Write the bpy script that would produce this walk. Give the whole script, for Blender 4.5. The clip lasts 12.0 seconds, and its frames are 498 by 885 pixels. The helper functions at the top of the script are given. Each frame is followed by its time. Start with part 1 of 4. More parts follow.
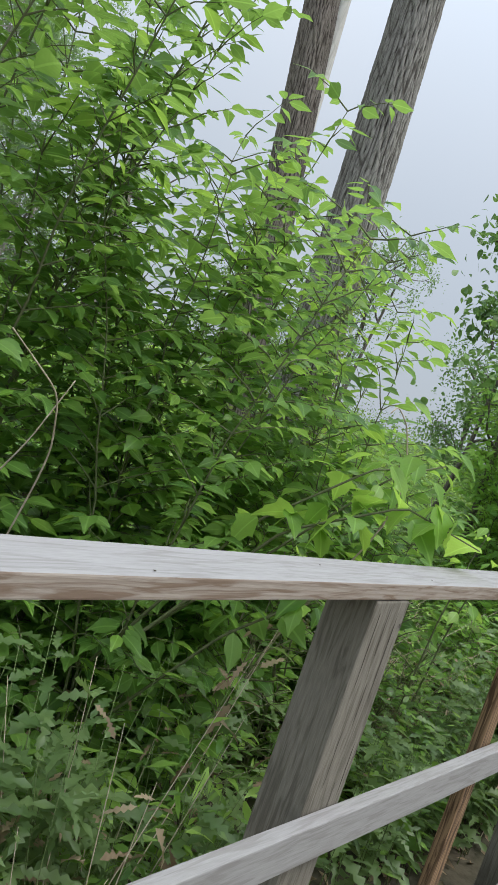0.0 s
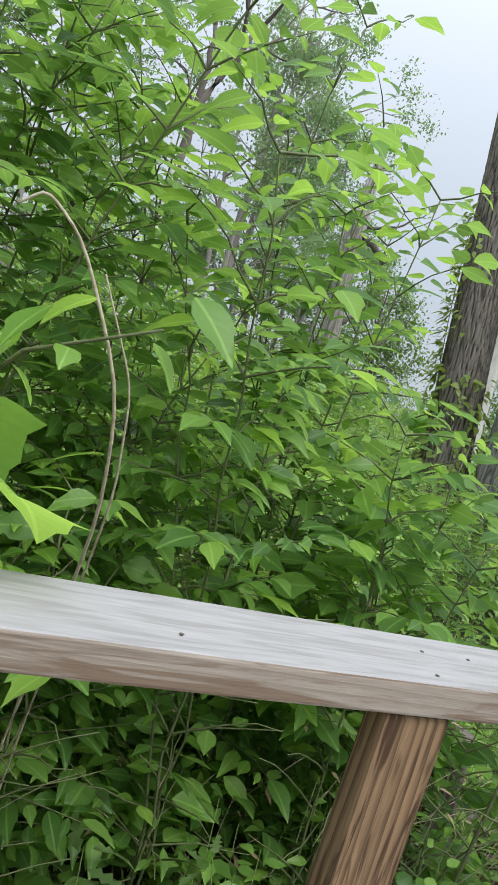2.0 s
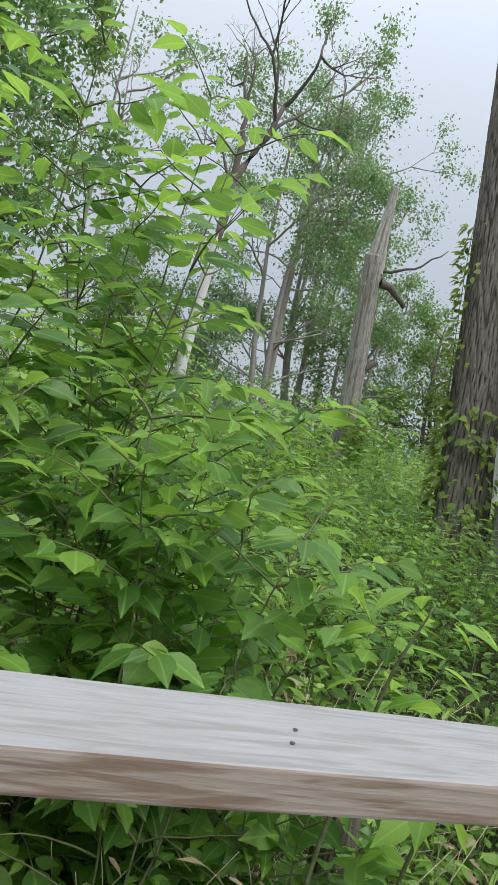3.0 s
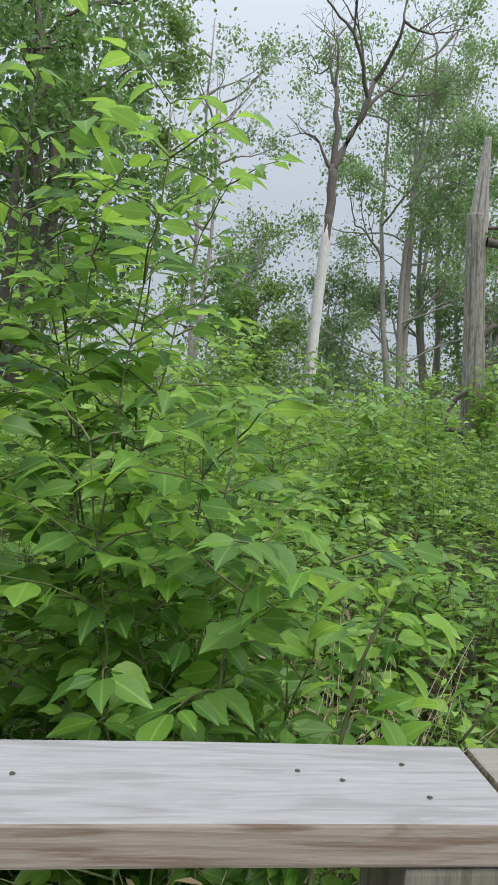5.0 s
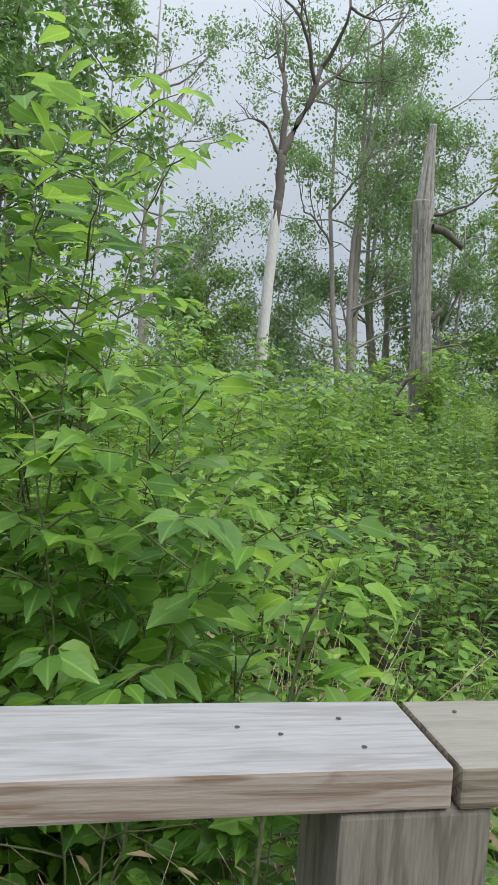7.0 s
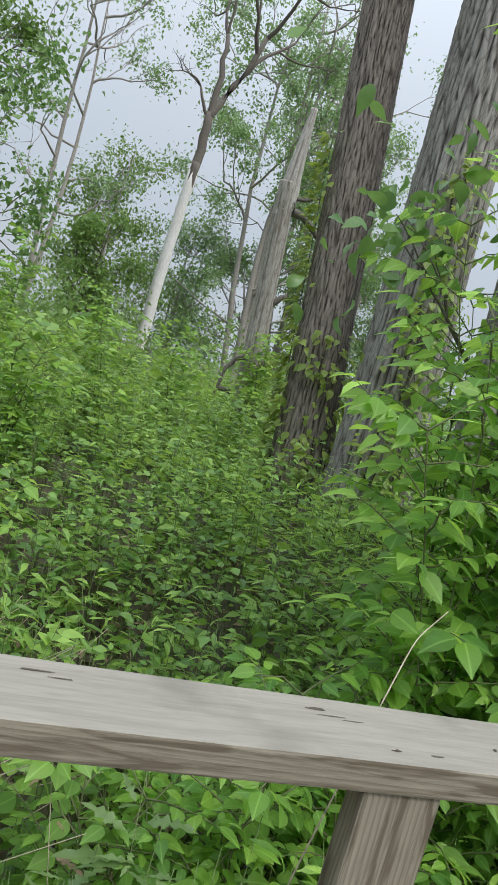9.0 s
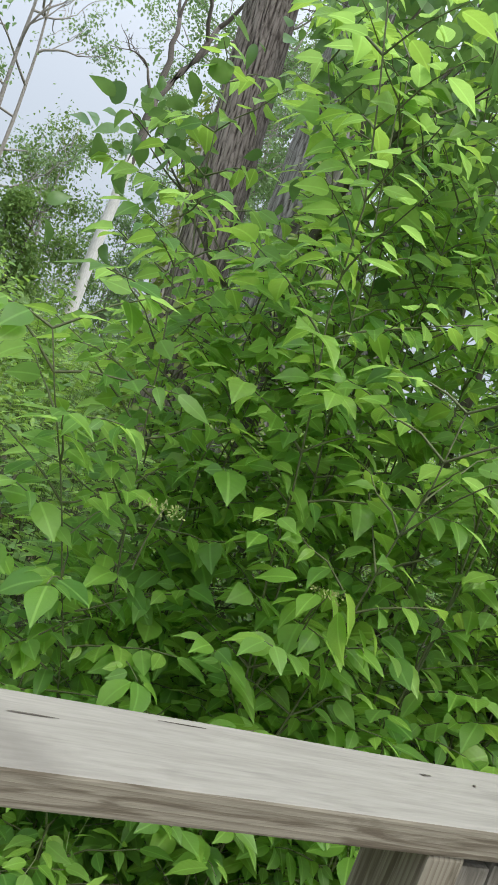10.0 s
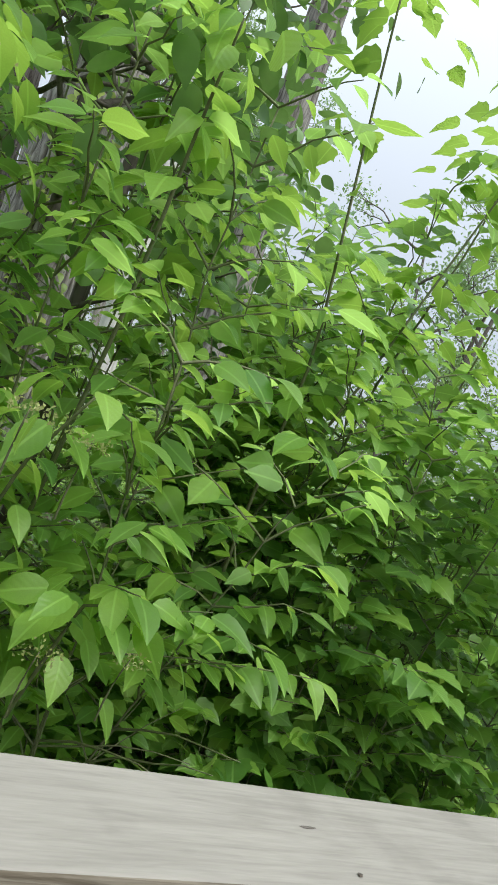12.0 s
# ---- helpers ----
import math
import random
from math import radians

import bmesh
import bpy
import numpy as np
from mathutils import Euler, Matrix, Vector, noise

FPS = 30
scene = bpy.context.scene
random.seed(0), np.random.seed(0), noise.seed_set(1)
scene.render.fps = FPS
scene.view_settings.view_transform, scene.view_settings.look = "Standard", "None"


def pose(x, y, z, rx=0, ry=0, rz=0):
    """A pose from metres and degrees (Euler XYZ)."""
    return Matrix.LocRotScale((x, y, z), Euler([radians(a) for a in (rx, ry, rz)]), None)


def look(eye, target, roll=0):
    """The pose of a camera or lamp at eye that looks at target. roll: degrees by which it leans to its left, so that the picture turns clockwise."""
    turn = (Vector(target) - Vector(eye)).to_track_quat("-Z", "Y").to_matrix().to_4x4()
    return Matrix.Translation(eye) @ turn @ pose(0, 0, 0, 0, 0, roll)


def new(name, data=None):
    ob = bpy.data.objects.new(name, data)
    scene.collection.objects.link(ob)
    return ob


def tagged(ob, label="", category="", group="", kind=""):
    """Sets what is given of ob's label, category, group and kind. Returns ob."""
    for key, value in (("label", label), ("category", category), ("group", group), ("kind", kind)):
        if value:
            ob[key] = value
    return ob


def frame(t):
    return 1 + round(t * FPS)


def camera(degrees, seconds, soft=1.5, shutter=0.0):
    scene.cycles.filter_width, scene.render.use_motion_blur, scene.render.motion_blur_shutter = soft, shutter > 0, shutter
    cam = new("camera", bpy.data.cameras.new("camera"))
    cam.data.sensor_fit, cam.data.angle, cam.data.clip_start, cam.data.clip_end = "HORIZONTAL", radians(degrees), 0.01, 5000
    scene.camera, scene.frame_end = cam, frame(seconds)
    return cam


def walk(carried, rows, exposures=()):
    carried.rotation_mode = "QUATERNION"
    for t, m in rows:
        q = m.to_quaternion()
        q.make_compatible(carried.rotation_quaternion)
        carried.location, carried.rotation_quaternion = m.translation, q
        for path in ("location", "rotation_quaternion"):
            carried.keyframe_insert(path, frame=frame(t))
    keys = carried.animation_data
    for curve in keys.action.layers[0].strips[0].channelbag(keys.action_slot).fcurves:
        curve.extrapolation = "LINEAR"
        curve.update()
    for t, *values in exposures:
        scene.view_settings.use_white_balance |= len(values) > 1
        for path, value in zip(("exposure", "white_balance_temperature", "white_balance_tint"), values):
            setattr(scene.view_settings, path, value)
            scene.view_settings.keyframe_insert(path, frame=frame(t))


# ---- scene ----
cam = camera(36.5, 12.0, soft=1.4)
PATH = [
    (0, (-0.916, -0.742, 1.367), (0.612, 0.542, 1.237), 18.7),
    (0.5, (-0.398, -0.742, 1.307), (0.935, 0.739, 1.141), 17.8),
    (1, (0.1, -0.767, 1.337), (1.266, 0.847, 1.139), 17.6),
    (1.5, (0.615, -0.752, 1.333), (1.584, 0.986, 1.132), 18.3),
    (2, (1.027, -0.585, 1.32), (1.882, 1.214, 1.149), 17.6),
    (2.5, (1.515, -0.638, 1.378), (2.291, 1.203, 1.28), 14.5),
    (3, (1.866, -0.537, 1.331), (2.504, 1.358, 1.281), 13.6),
    (3.5, (2.122, -0.586, 1.396), (2.499, 1.377, 1.331), 11.8),
    (5.3, (2.281, -0.569, 1.413), (2.56, 1.408, 1.284), 3.5),
    (5.5, (2.282, -0.58, 1.418), (2.584, 1.392, 1.285), 3.1),
    (6, (2.28, -0.582, 1.417), (2.624, 1.383, 1.277), 2.7),
    (6.5, (2.29, -0.567, 1.397), (2.655, 1.393, 1.244), 2.6),
    (6.7, (2.29, -0.573, 1.394), (2.658, 1.387, 1.242), 2.9),
    (8.3, (2.757, -0.612, 1.344), (3.323, 1.302, 1.215), 12.7),
    (8.5, (2.96, -0.62, 1.382), (3.569, 1.28, 1.242), 14.3),
    (9, (3.504, -0.676, 1.433), (4.15, 1.21, 1.262), 16.0),
    (9.5, (3.812, -0.508, 1.36), (4.543, 1.343, 1.169), 19.7),
    (10, (4.347, -0.611, 1.439), (5.131, 1.225, 1.318), 20.6),
    (10.5, (4.711, -0.572, 1.381), (5.569, 1.233, 1.291), 19.7),
    (11, (5.065, -0.476, 1.409), (5.977, 1.302, 1.329), 21.5),
    (11.5, (5.466, -0.481, 1.456), (6.384, 1.296, 1.416), 20.6),
    (12, (5.887, -0.442, 1.389), (6.773, 1.35, 1.337), 21.1),
]
walk(cam, [(t, look(eye, target, roll)) for t, eye, target, roll in PATH], [(0, 0.38), (0.5, 0.42), (1.0, 0.66), (1.5, 0.52), (2.0, 0.58), (2.5, 0.48), (3.2, 0.32), (7.0, 0.36), (9.0, 0.43), (10.0, 0.62), (11.2, 0.78), (12, 0.66)])

# ---- world, sun ----
world = bpy.data.worlds.new("overcast_sky")
scene.world = world
world.use_nodes = True
wn, wl = world.node_tree.nodes, world.node_tree.links
wn.clear()
w_out = wn.new("ShaderNodeOutputWorld")
w_bg = wn.new("ShaderNodeBackground")
w_sky = wn.new("ShaderNodeTexSky")
w_sky.sky_type = "NISHITA"
w_sky.sun_disc = False
w_sky.sun_elevation, w_sky.sun_rotation = radians(58), radians(150)
w_sky.air_density, w_sky.dust_density = 1.0, 3.0
w_co = wn.new("ShaderNodeTexCoord")
w_sep = wn.new("ShaderNodeSeparateXYZ")
w_ramp = wn.new("ShaderNodeMapRange")
w_ramp.inputs["From Min"].default_value, w_ramp.inputs["From Max"].default_value = 0.0, 1.0
w_ramp.inputs["To Min"].default_value, w_ramp.inputs["To Max"].default_value = 0.44, 1.95
w_pow = wn.new("ShaderNodeMath")
w_pow.operation = "POWER"
w_pow.inputs[1].default_value = 2.2
w_pow.use_clamp = True
w_noise = wn.new("ShaderNodeTexNoise")
w_noise.inputs["Scale"].default_value, w_noise.inputs["Detail"].default_value = 1.6, 4.0
w_col = wn.new("ShaderNodeMix")
w_col.data_type = "RGBA"
w_col.inputs["A"].default_value, w_col.inputs["B"].default_value = (0.82, 0.95, 1.12, 1), (0.98, 1.04, 1.13, 1)
w_mul = wn.new("ShaderNodeMix")
w_mul.data_type, w_mul.blend_type = "RGBA", "MULTIPLY"
w_mul.inputs["Factor"].default_value = 1.0
w_scale = wn.new("ShaderNodeMix")
w_scale.data_type, w_scale.blend_type = "RGBA", "MULTIPLY"
w_scale.inputs["Factor"].default_value = 1.0
w_scale.inputs["B"].default_value = (0.10, 0.10, 0.10, 1)
w_mix = wn.new("ShaderNodeMix")
w_mix.data_type = "RGBA"
w_mix.inputs["Factor"].default_value = 0.88
wl.new(w_co.outputs["Generated"], w_sep.inputs[0])
wl.new(w_sep.outputs["Z"], w_pow.inputs[0])
wl.new(w_pow.outputs[0], w_ramp.inputs["Value"])
wl.new(w_co.outputs["Generated"], w_noise.inputs["Vector"])
wl.new(w_noise.outputs["Fac"], w_col.inputs["Factor"])
wl.new(w_col.outputs["Result"], w_mul.inputs["A"])
wl.new(w_ramp.outputs["Result"], w_mul.inputs["B"])
wl.new(w_sky.outputs["Color"], w_scale.inputs["A"])
wl.new(w_scale.outputs["Result"], w_mix.inputs["A"])
wl.new(w_mul.outputs["Result"], w_mix.inputs["B"])
wl.new(w_mix.outputs["Result"], w_bg.inputs["Color"])
w_bg.inputs["Strength"].default_value = 1.0
wl.new(w_bg.outputs["Background"], w_out.inputs["Surface"])

sun = new("sun", bpy.data.lights.new("sun", "SUN"))
sun.data.energy, sun.data.angle, sun.data.color = 1.5, radians(30), (1.0, 0.97, 0.91)
sun.matrix_basis = pose(0, 0, 20, 32, 0, 30)

# ---- materials ----


def nodes_of(name):
    m = bpy.data.materials.new(name)
    m.use_nodes = True
    nt = m.node_tree
    return m, nt.nodes, nt.links, nt.nodes["Principled BSDF"]


def ramp(nodes, stops):
    r = nodes.new("ShaderNodeValToRGB")
    els = r.color_ramp.elements
    els[0].position, els[0].color = stops[0][0], (*stops[0][1], 1)
    els[1].position, els[1].color = stops[-1][0], (*stops[-1][1], 1)
    for p, c in stops[1:-1]:
        e = els.new(p)
        e.color = (*c, 1)
    return r


def leaf_material(name, dark, light, glow, rough=0.40, thin=0.46, veins=True):
    """Green leaf: tint by leaf, veins along the blade, light passing through."""
    m, n, l, bsdf = nodes_of(name)
    ob, geo, add, fr = n.new("ShaderNodeObjectInfo"), n.new("ShaderNodeNewGeometry"), n.new("ShaderNodeMath"), n.new("ShaderNodeMath")
    fr.operation = "FRACT"
    l.new(ob.outputs["Random"], add.inputs[0])
    l.new(geo.outputs["Random Per Island"], add.inputs[1])
    l.new(add.outputs[0], fr.inputs[0])
    mid = tuple((a + b) / 2 for a, b in zip(dark, light))
    r = ramp(n, [(0, dark), (0.55, mid), (1, light)])
    l.new(fr.outputs[0], r.inputs["Fac"])
    co, noi = n.new("ShaderNodeTexCoord"), n.new("ShaderNodeTexNoise")
    noi.inputs["Scale"].default_value, noi.inputs["Detail"].default_value = 45, 3
    l.new(co.outputs["Object"], noi.inputs["Vector"])
    mr = n.new("ShaderNodeMapRange")
    mr.inputs["To Min"].default_value, mr.inputs["To Max"].default_value = 0.78, 1.22
    l.new(noi.outputs["Fac"], mr.inputs["Value"])
    mul = n.new("ShaderNodeMix")
    mul.data_type, mul.blend_type = "RGBA", "MULTIPLY"
    mul.inputs["Factor"].default_value = 1
    l.new(r.outputs["Color"], mul.inputs["A"])
    l.new(mr.outputs["Result"], mul.inputs["B"])
    col = mul.outputs["Result"]
    if veins:
        uv, sep, ab, sc, sub, wav = (n.new(k) for k in ("ShaderNodeUVMap", "ShaderNodeSeparateXYZ", "ShaderNodeMath", "ShaderNodeMath", "ShaderNodeMath", "ShaderNodeMath"))
        uv.uv_map = "blade"
        ab.operation, sc.operation, sub.operation, wav.operation = "ABSOLUTE", "MULTIPLY", "SUBTRACT", "SINE"
        l.new(uv.outputs["UV"], sep.inputs[0])
        l.new(sep.outputs["X"], ab.inputs[0])
        l.new(sep.outputs["Y"], sub.inputs[0])
        l.new(ab.outputs[0], sub.inputs[1])
        l.new(sub.outputs[0], sc.inputs[0])
        sc.inputs[1].default_value = 42
        l.new(sc.outputs[0], wav.inputs[0])
        bump = n.new("ShaderNodeBump")
        bump.inputs["Strength"].default_value, bump.inputs["Distance"].default_value = 0.14, 0.0015
        l.new(wav.outputs[0], bump.inputs["Height"])
        l.new(bump.outputs["Normal"], bsdf.inputs["Normal"])
        rib = n.new("ShaderNodeMapRange")
        rib.inputs["From Min"].default_value, rib.inputs["From Max"].default_value = 0.012, 0.03
        rib.inputs["To Min"].default_value, rib.inputs["To Max"].default_value = 0.45, 0.0
        l.new(ab.outputs[0], rib.inputs["Value"])
        vm = n.new("ShaderNodeMix")
        vm.data_type = "RGBA"
        vm.inputs["B"].default_value = (*(min(1, c * 1.5 + 0.04) for c in light), 1)
        l.new(rib.outputs["Result"], vm.inputs["Factor"])
        l.new(col, vm.inputs["A"])
        col = vm.outputs["Result"]
    l.new(col, bsdf.inputs["Base Color"])
    bsdf.inputs["Roughness"].default_value = rough
    bsdf.inputs["Specular IOR Level"].default_value = 0.5
    tr, mix, hue = n.new("ShaderNodeBsdfTranslucent"), n.new("ShaderNodeMixShader"), n.new("ShaderNodeMix")
    hue.data_type = "RGBA"
    hue.inputs["Factor"].default_value = 0.6
    hue.inputs["B"].default_value = (*glow, 1)
    l.new(col, hue.inputs["A"])
    l.new(hue.outputs["Result"], tr.inputs["Color"])
    mix.inputs[0].default_value = thin
    l.new(bsdf.outputs[0], mix.inputs[1])
    l.new(tr.outputs[0], mix.inputs[2])
    l.new(mix.outputs[0], n["Material Output"].inputs["Surface"])
    return m


def wood_material(name, pale, dark, stain, grain=1.0, rough=0.8, edge=0.5, rings=0.0, ring_scale=70, ring_bend=4.0):
    """Board whose grain runs along its own x, with knots and stains."""
    m, n, l, bsdf = nodes_of(name)
    co, mp = n.new("ShaderNodeTexCoord"), n.new("ShaderNodeMapping")
    mp.inputs["Scale"].default_value = (4.5, 52, 52)
    ob, loc = n.new("ShaderNodeObjectInfo"), n.new("ShaderNodeVectorMath")
    loc.operation = "SCALE"
    loc.inputs["Scale"].default_value = 7.0
    l.new(ob.outputs["Random"], loc.inputs[0])
    l.new(loc.outputs[0], mp.inputs["Location"])
    l.new(co.outputs["Object"], mp.inputs["Vector"])
    g1, g2, st, kn = (n.new("ShaderNodeTexNoise") for _ in range(4))
    g1.inputs["Scale"].default_value, g1.inputs["Detail"].default_value, g1.inputs["Distortion"].default_value = 1.3, 5, 1.1
    g2.inputs["Scale"].default_value, g2.inputs["Detail"].default_value = 7.0, 4
    l.new(mp.outputs[0], g1.inputs["Vector"])
    l.new(mp.outputs[0], g2.inputs["Vector"])
    st.inputs["Scale"].default_value, st.inputs["Detail"].default_value = 4.5, 6
    l.new(co.outputs["Object"], st.inputs["Vector"])
    r = ramp(n, [(0.38, dark), (0.50, pale), (0.66, tuple(c * 1.08 for c in pale))])
    l.new(g1.outputs["Fac"], r.inputs["Fac"])
    fine = n.new("ShaderNodeMapRange")
    fine.inputs["From Min"].default_value, fine.inputs["From Max"].default_value = 0.3, 0.7
    fine.inputs["To Min"].default_value, fine.inputs["To Max"].default_value = 1 - 0.22 * grain, 1.06
    l.new(g2.outputs["Fac"], fine.inputs["Value"])
    mul = n.new("ShaderNodeMix")
    mul.data_type, mul.blend_type = "RGBA", "MULTIPLY"
    mul.inputs["Factor"].default_value = 1
    l.new(r.outputs["Color"], mul.inputs["A"])
    l.new(fine.outputs["Result"], mul.inputs["B"])
    if rings:
        rm, wv, rr, rx = n.new("ShaderNodeMapping"), n.new("ShaderNodeTexWave"), n.new("ShaderNodeMapRange"), n.new("ShaderNodeMix")
        rm.inputs["Scale"].default_value = (0.022, 1, 1)
        l.new(loc.outputs[0], rm.inputs["Location"])
        l.new(co.outputs["Object"], rm.inputs["Vector"])
        wv.bands_direction, wv.wave_profile = "DIAGONAL", "SAW"
        wv.inputs["Scale"].default_value, wv.inputs["Distortion"].default_value = ring_scale, ring_bend
        wv.inputs["Detail"].default_value, wv.inputs["Detail Scale"].default_value = 2.0, 0.55
        l.new(rm.outputs[0], wv.inputs["Vector"])
        rr.inputs["From Min"].default_value, rr.inputs["From Max"].default_value, rr.inputs["To Max"].default_value = 0.45, 1.0, rings
        l.new(wv.outputs["Fac"], rr.inputs["Value"])
        rx.data_type = "RGBA"
        rx.inputs["B"].default_value = (*dark, 1)
        l.new(rr.outputs["Result"], rx.inputs["Factor"])
        l.new(mul.outputs["Result"], rx.inputs["A"])
        mul = rx
    sr = n.new("ShaderNodeMapRange")
    sr.inputs["From Min"].default_value, sr.inputs["From Max"].default_value = 0.54, 0.68
    sr.inputs["To Max"].default_value = edge
    l.new(st.outputs["Fac"], sr.inputs["Value"])
    smix = n.new("ShaderNodeMix")
    smix.data_type = "RGBA"
    smix.inputs["B"].default_value = (*stain, 1)
    l.new(sr.outputs["Result"], smix.inputs["Factor"])
    l.new(mul.outputs["Result"], smix.inputs["A"])
    l.new(smix.outputs["Result"], bsdf.inputs["Base Color"])
    fl, fm, fr = n.new("ShaderNodeTexNoise"), n.new("ShaderNodeMapping"), n.new("ShaderNodeMapRange")
    fm.inputs["Scale"].default_value = (14, 75, 75)
    fl.inputs["Scale"].default_value, fl.inputs["Detail"].default_value = 1.0, 2
    l.new(co.outputs["Object"], fm.inputs["Vector"])
    l.new(fm.outputs[0], fl.inputs["Vector"])
    fr.inputs["From Min"].default_value, fr.inputs["From Max"].default_value, fr.inputs["To Max"].default_value = 0.62, 0.74, 0.20 if rings else 0.45
    l.new(fl.outputs["Fac"], fr.inputs["Value"])
    fmix = n.new("ShaderNodeMix")
    fmix.data_type = "RGBA"
    fmix.inputs["B"].default_value = (*(c * 0.8 for c in stain), 1)
    l.new(fr.outputs["Result"], fmix.inputs["Factor"])
    l.new(smix.outputs["Result"], fmix.inputs["A"])
    l.new(fmix.outputs["Result"], bsdf.inputs["Base Color"])
    bump = n.new("ShaderNodeBump")
    bump.inputs["Strength"].default_value, bump.inputs["Distance"].default_value = 0.5 * grain, 0.002
    l.new(g2.outputs["Fac"], bump.inputs["Height"])
    l.new(bump.outputs["Normal"], bsdf.inputs["Normal"])
    bsdf.inputs["Roughness"].default_value = rough
    bsdf.inputs["Specular IOR Level"].default_value = 0.25
    return m


def bark_material(name, ridge, groove, moss, scale=1.0, bump_by=0.012, moss_by=0.35):
    m, n, l, bsdf = nodes_of(name)
    co, mp = n.new("ShaderNodeTexCoord"), n.new("ShaderNodeMapping")
    mp.inputs["Scale"].default_value = (30 * scale, 30 * scale, 6.5 * scale)
    l.new(co.outputs["Object"], mp.inputs["Vector"])
    no, vo, st = n.new("ShaderNodeTexNoise"), n.new("ShaderNodeTexVoronoi"), n.new("ShaderNodeTexNoise")
    no.inputs["Scale"].default_value, no.inputs["Detail"].default_value, no.inputs["Distortion"].default_value = 1.5, 7, 0.9
    vo.feature = "DISTANCE_TO_EDGE"
    vo.inputs["Scale"].default_value = 1.3
    warp = n.new("ShaderNodeMix")
    warp.data_type = "VECTOR"
    warp.inputs["Factor"].default_value = 0.35
    l.new(mp.outputs[0], no.inputs["Vector"])
    l.new(mp.outputs[0], warp.inputs["A"])
    l.new(no.outputs["Color"], warp.inputs["B"])
    l.new(warp.outputs["Result"], vo.inputs["Vector"])
    st.inputs["Scale"].default_value, st.inputs["Detail"].default_value = 2.2, 5
    l.new(co.outputs["Object"], st.inputs["Vector"])
    # plate edges lean to the groove tone, which puts furrow shade into the colour
    r = ramp(n, [(0.0, tuple(0.45 * a + 0.55 * b for a, b in zip(ridge, groove))), (0.06, tuple(0.85 * a + 0.15 * b for a, b in zip(ridge, groove))), (0.20, ridge)])
    mu = n.new("ShaderNodeMath")
    mu.operation = "MULTIPLY"
    l.new(vo.outputs["Distance"], mu.inputs[0])
    l.new(no.outputs["Fac"], mu.inputs[1])
    l.new(mu.outputs[0], r.inputs["Fac"])
    mr = n.new("ShaderNodeMapRange")
    mr.inputs["From Min"].default_value, mr.inputs["From Max"].default_value, mr.inputs["To Max"].default_value = 0.45, 0.75, moss_by
    l.new(st.outputs["Fac"], mr.inputs["Value"])
    mix = n.new("ShaderNodeMix")
    mix.data_type = "RGBA"
    mix.inputs["B"].default_value = (*moss, 1)
    l.new(mr.outputs["Result"], mix.inputs["Factor"])
    l.new(r.outputs["Color"], mix.inputs["A"])
    # shade of the furrows between the plates, mixed into the colour by attribute
    at = n.new("ShaderNodeAttribute")
    at.attribute_name = "furrow_shade"
    furrow_shade = n.new("ShaderNodeMix")
    furrow_shade.data_type = "RGBA"
    furrow_shade.inputs["B"].default_value = (*groove, 1)
    l.new(at.outputs["Fac"], furrow_shade.inputs["Factor"])
    l.new(mix.outputs["Result"], furrow_shade.inputs["A"])
    l.new(furrow_shade.outputs["Result"], bsdf.inputs["Base Color"])
    bump = n.new("ShaderNodeBump")
    bump.inputs["Strength"].default_value, bump.inputs["Distance"].default_value = 0.9, bump_by
    l.new(mu.outputs[0], bump.inputs["Height"])
    l.new(bump.outputs["Normal"], bsdf.inputs["Normal"])
    bsdf.inputs["Roughness"].default_value = 0.95
    bsdf.inputs["Specular IOR Level"].default_value = 0.1
    return m


def mottled_material(name, a, b, c, scale=9.0, rough=0.95):
    m, n, l, bsdf = nodes_of(name)
    co, n1, n2, mix = n.new("ShaderNodeTexCoord"), n.new("ShaderNodeTexNoise"), n.new("ShaderNodeTexNoise"), n.new("ShaderNodeMix")
    n1.inputs["Scale"].default_value, n1.inputs["Detail"].default_value = scale, 8
    n2.inputs["Scale"].default_value, n2.inputs["Detail"].default_value = scale * 0.12, 4
    l.new(co.outputs["Object"], n1.inputs["Vector"])
    l.new(co.outputs["Object"], n2.inputs["Vector"])
    r = ramp(n, [(0.35, a), (0.6, b)])
    l.new(n1.outputs["Fac"], r.inputs["Fac"])
    mix.data_type = "RGBA"
    mix.inputs["B"].default_value = (*c, 1)
    l.new(n2.outputs["Fac"], mix.inputs["Factor"])
    l.new(r.outputs["Color"], mix.inputs["A"])
    l.new(mix.outputs["Result"], bsdf.inputs["Base Color"])
    bump = n.new("ShaderNodeBump")
    bump.inputs["Distance"].default_value = 0.01
    l.new(n1.outputs["Fac"], bump.inputs["Height"])
    l.new(bump.outputs["Normal"], bsdf.inputs["Normal"])
    bsdf.inputs["Roughness"].default_value = rough
    return m


M_ELDER = leaf_material("box_elder_leaf", (0.060, 0.150, 0.034), (0.220, 0.390, 0.082), (0.40, 0.61, 0.12), thin=0.54)
M_YOUNG = leaf_material("young_leaf", (0.155, 0.325, 0.050), (0.315, 0.510, 0.095), (0.50, 0.72, 0.11), thin=0.55)
M_DOGWOOD = leaf_material("dogwood_leaf", (0.095, 0.235, 0.056), (0.310, 0.515, 0.125), (0.54, 0.80, 0.18), thin=0.66)
M_GRAPE = leaf_material("grape_leaf", (0.072, 0.185, 0.038), (0.230, 0.410, 0.085), (0.42, 0.66, 0.12), thin=0.52)
M_WEED = leaf_material("weed_leaf", (0.055, 0.140, 0.024), (0.230, 0.400, 0.080), (0.40, 0.62, 0.09), veins=False, thin=0.36)
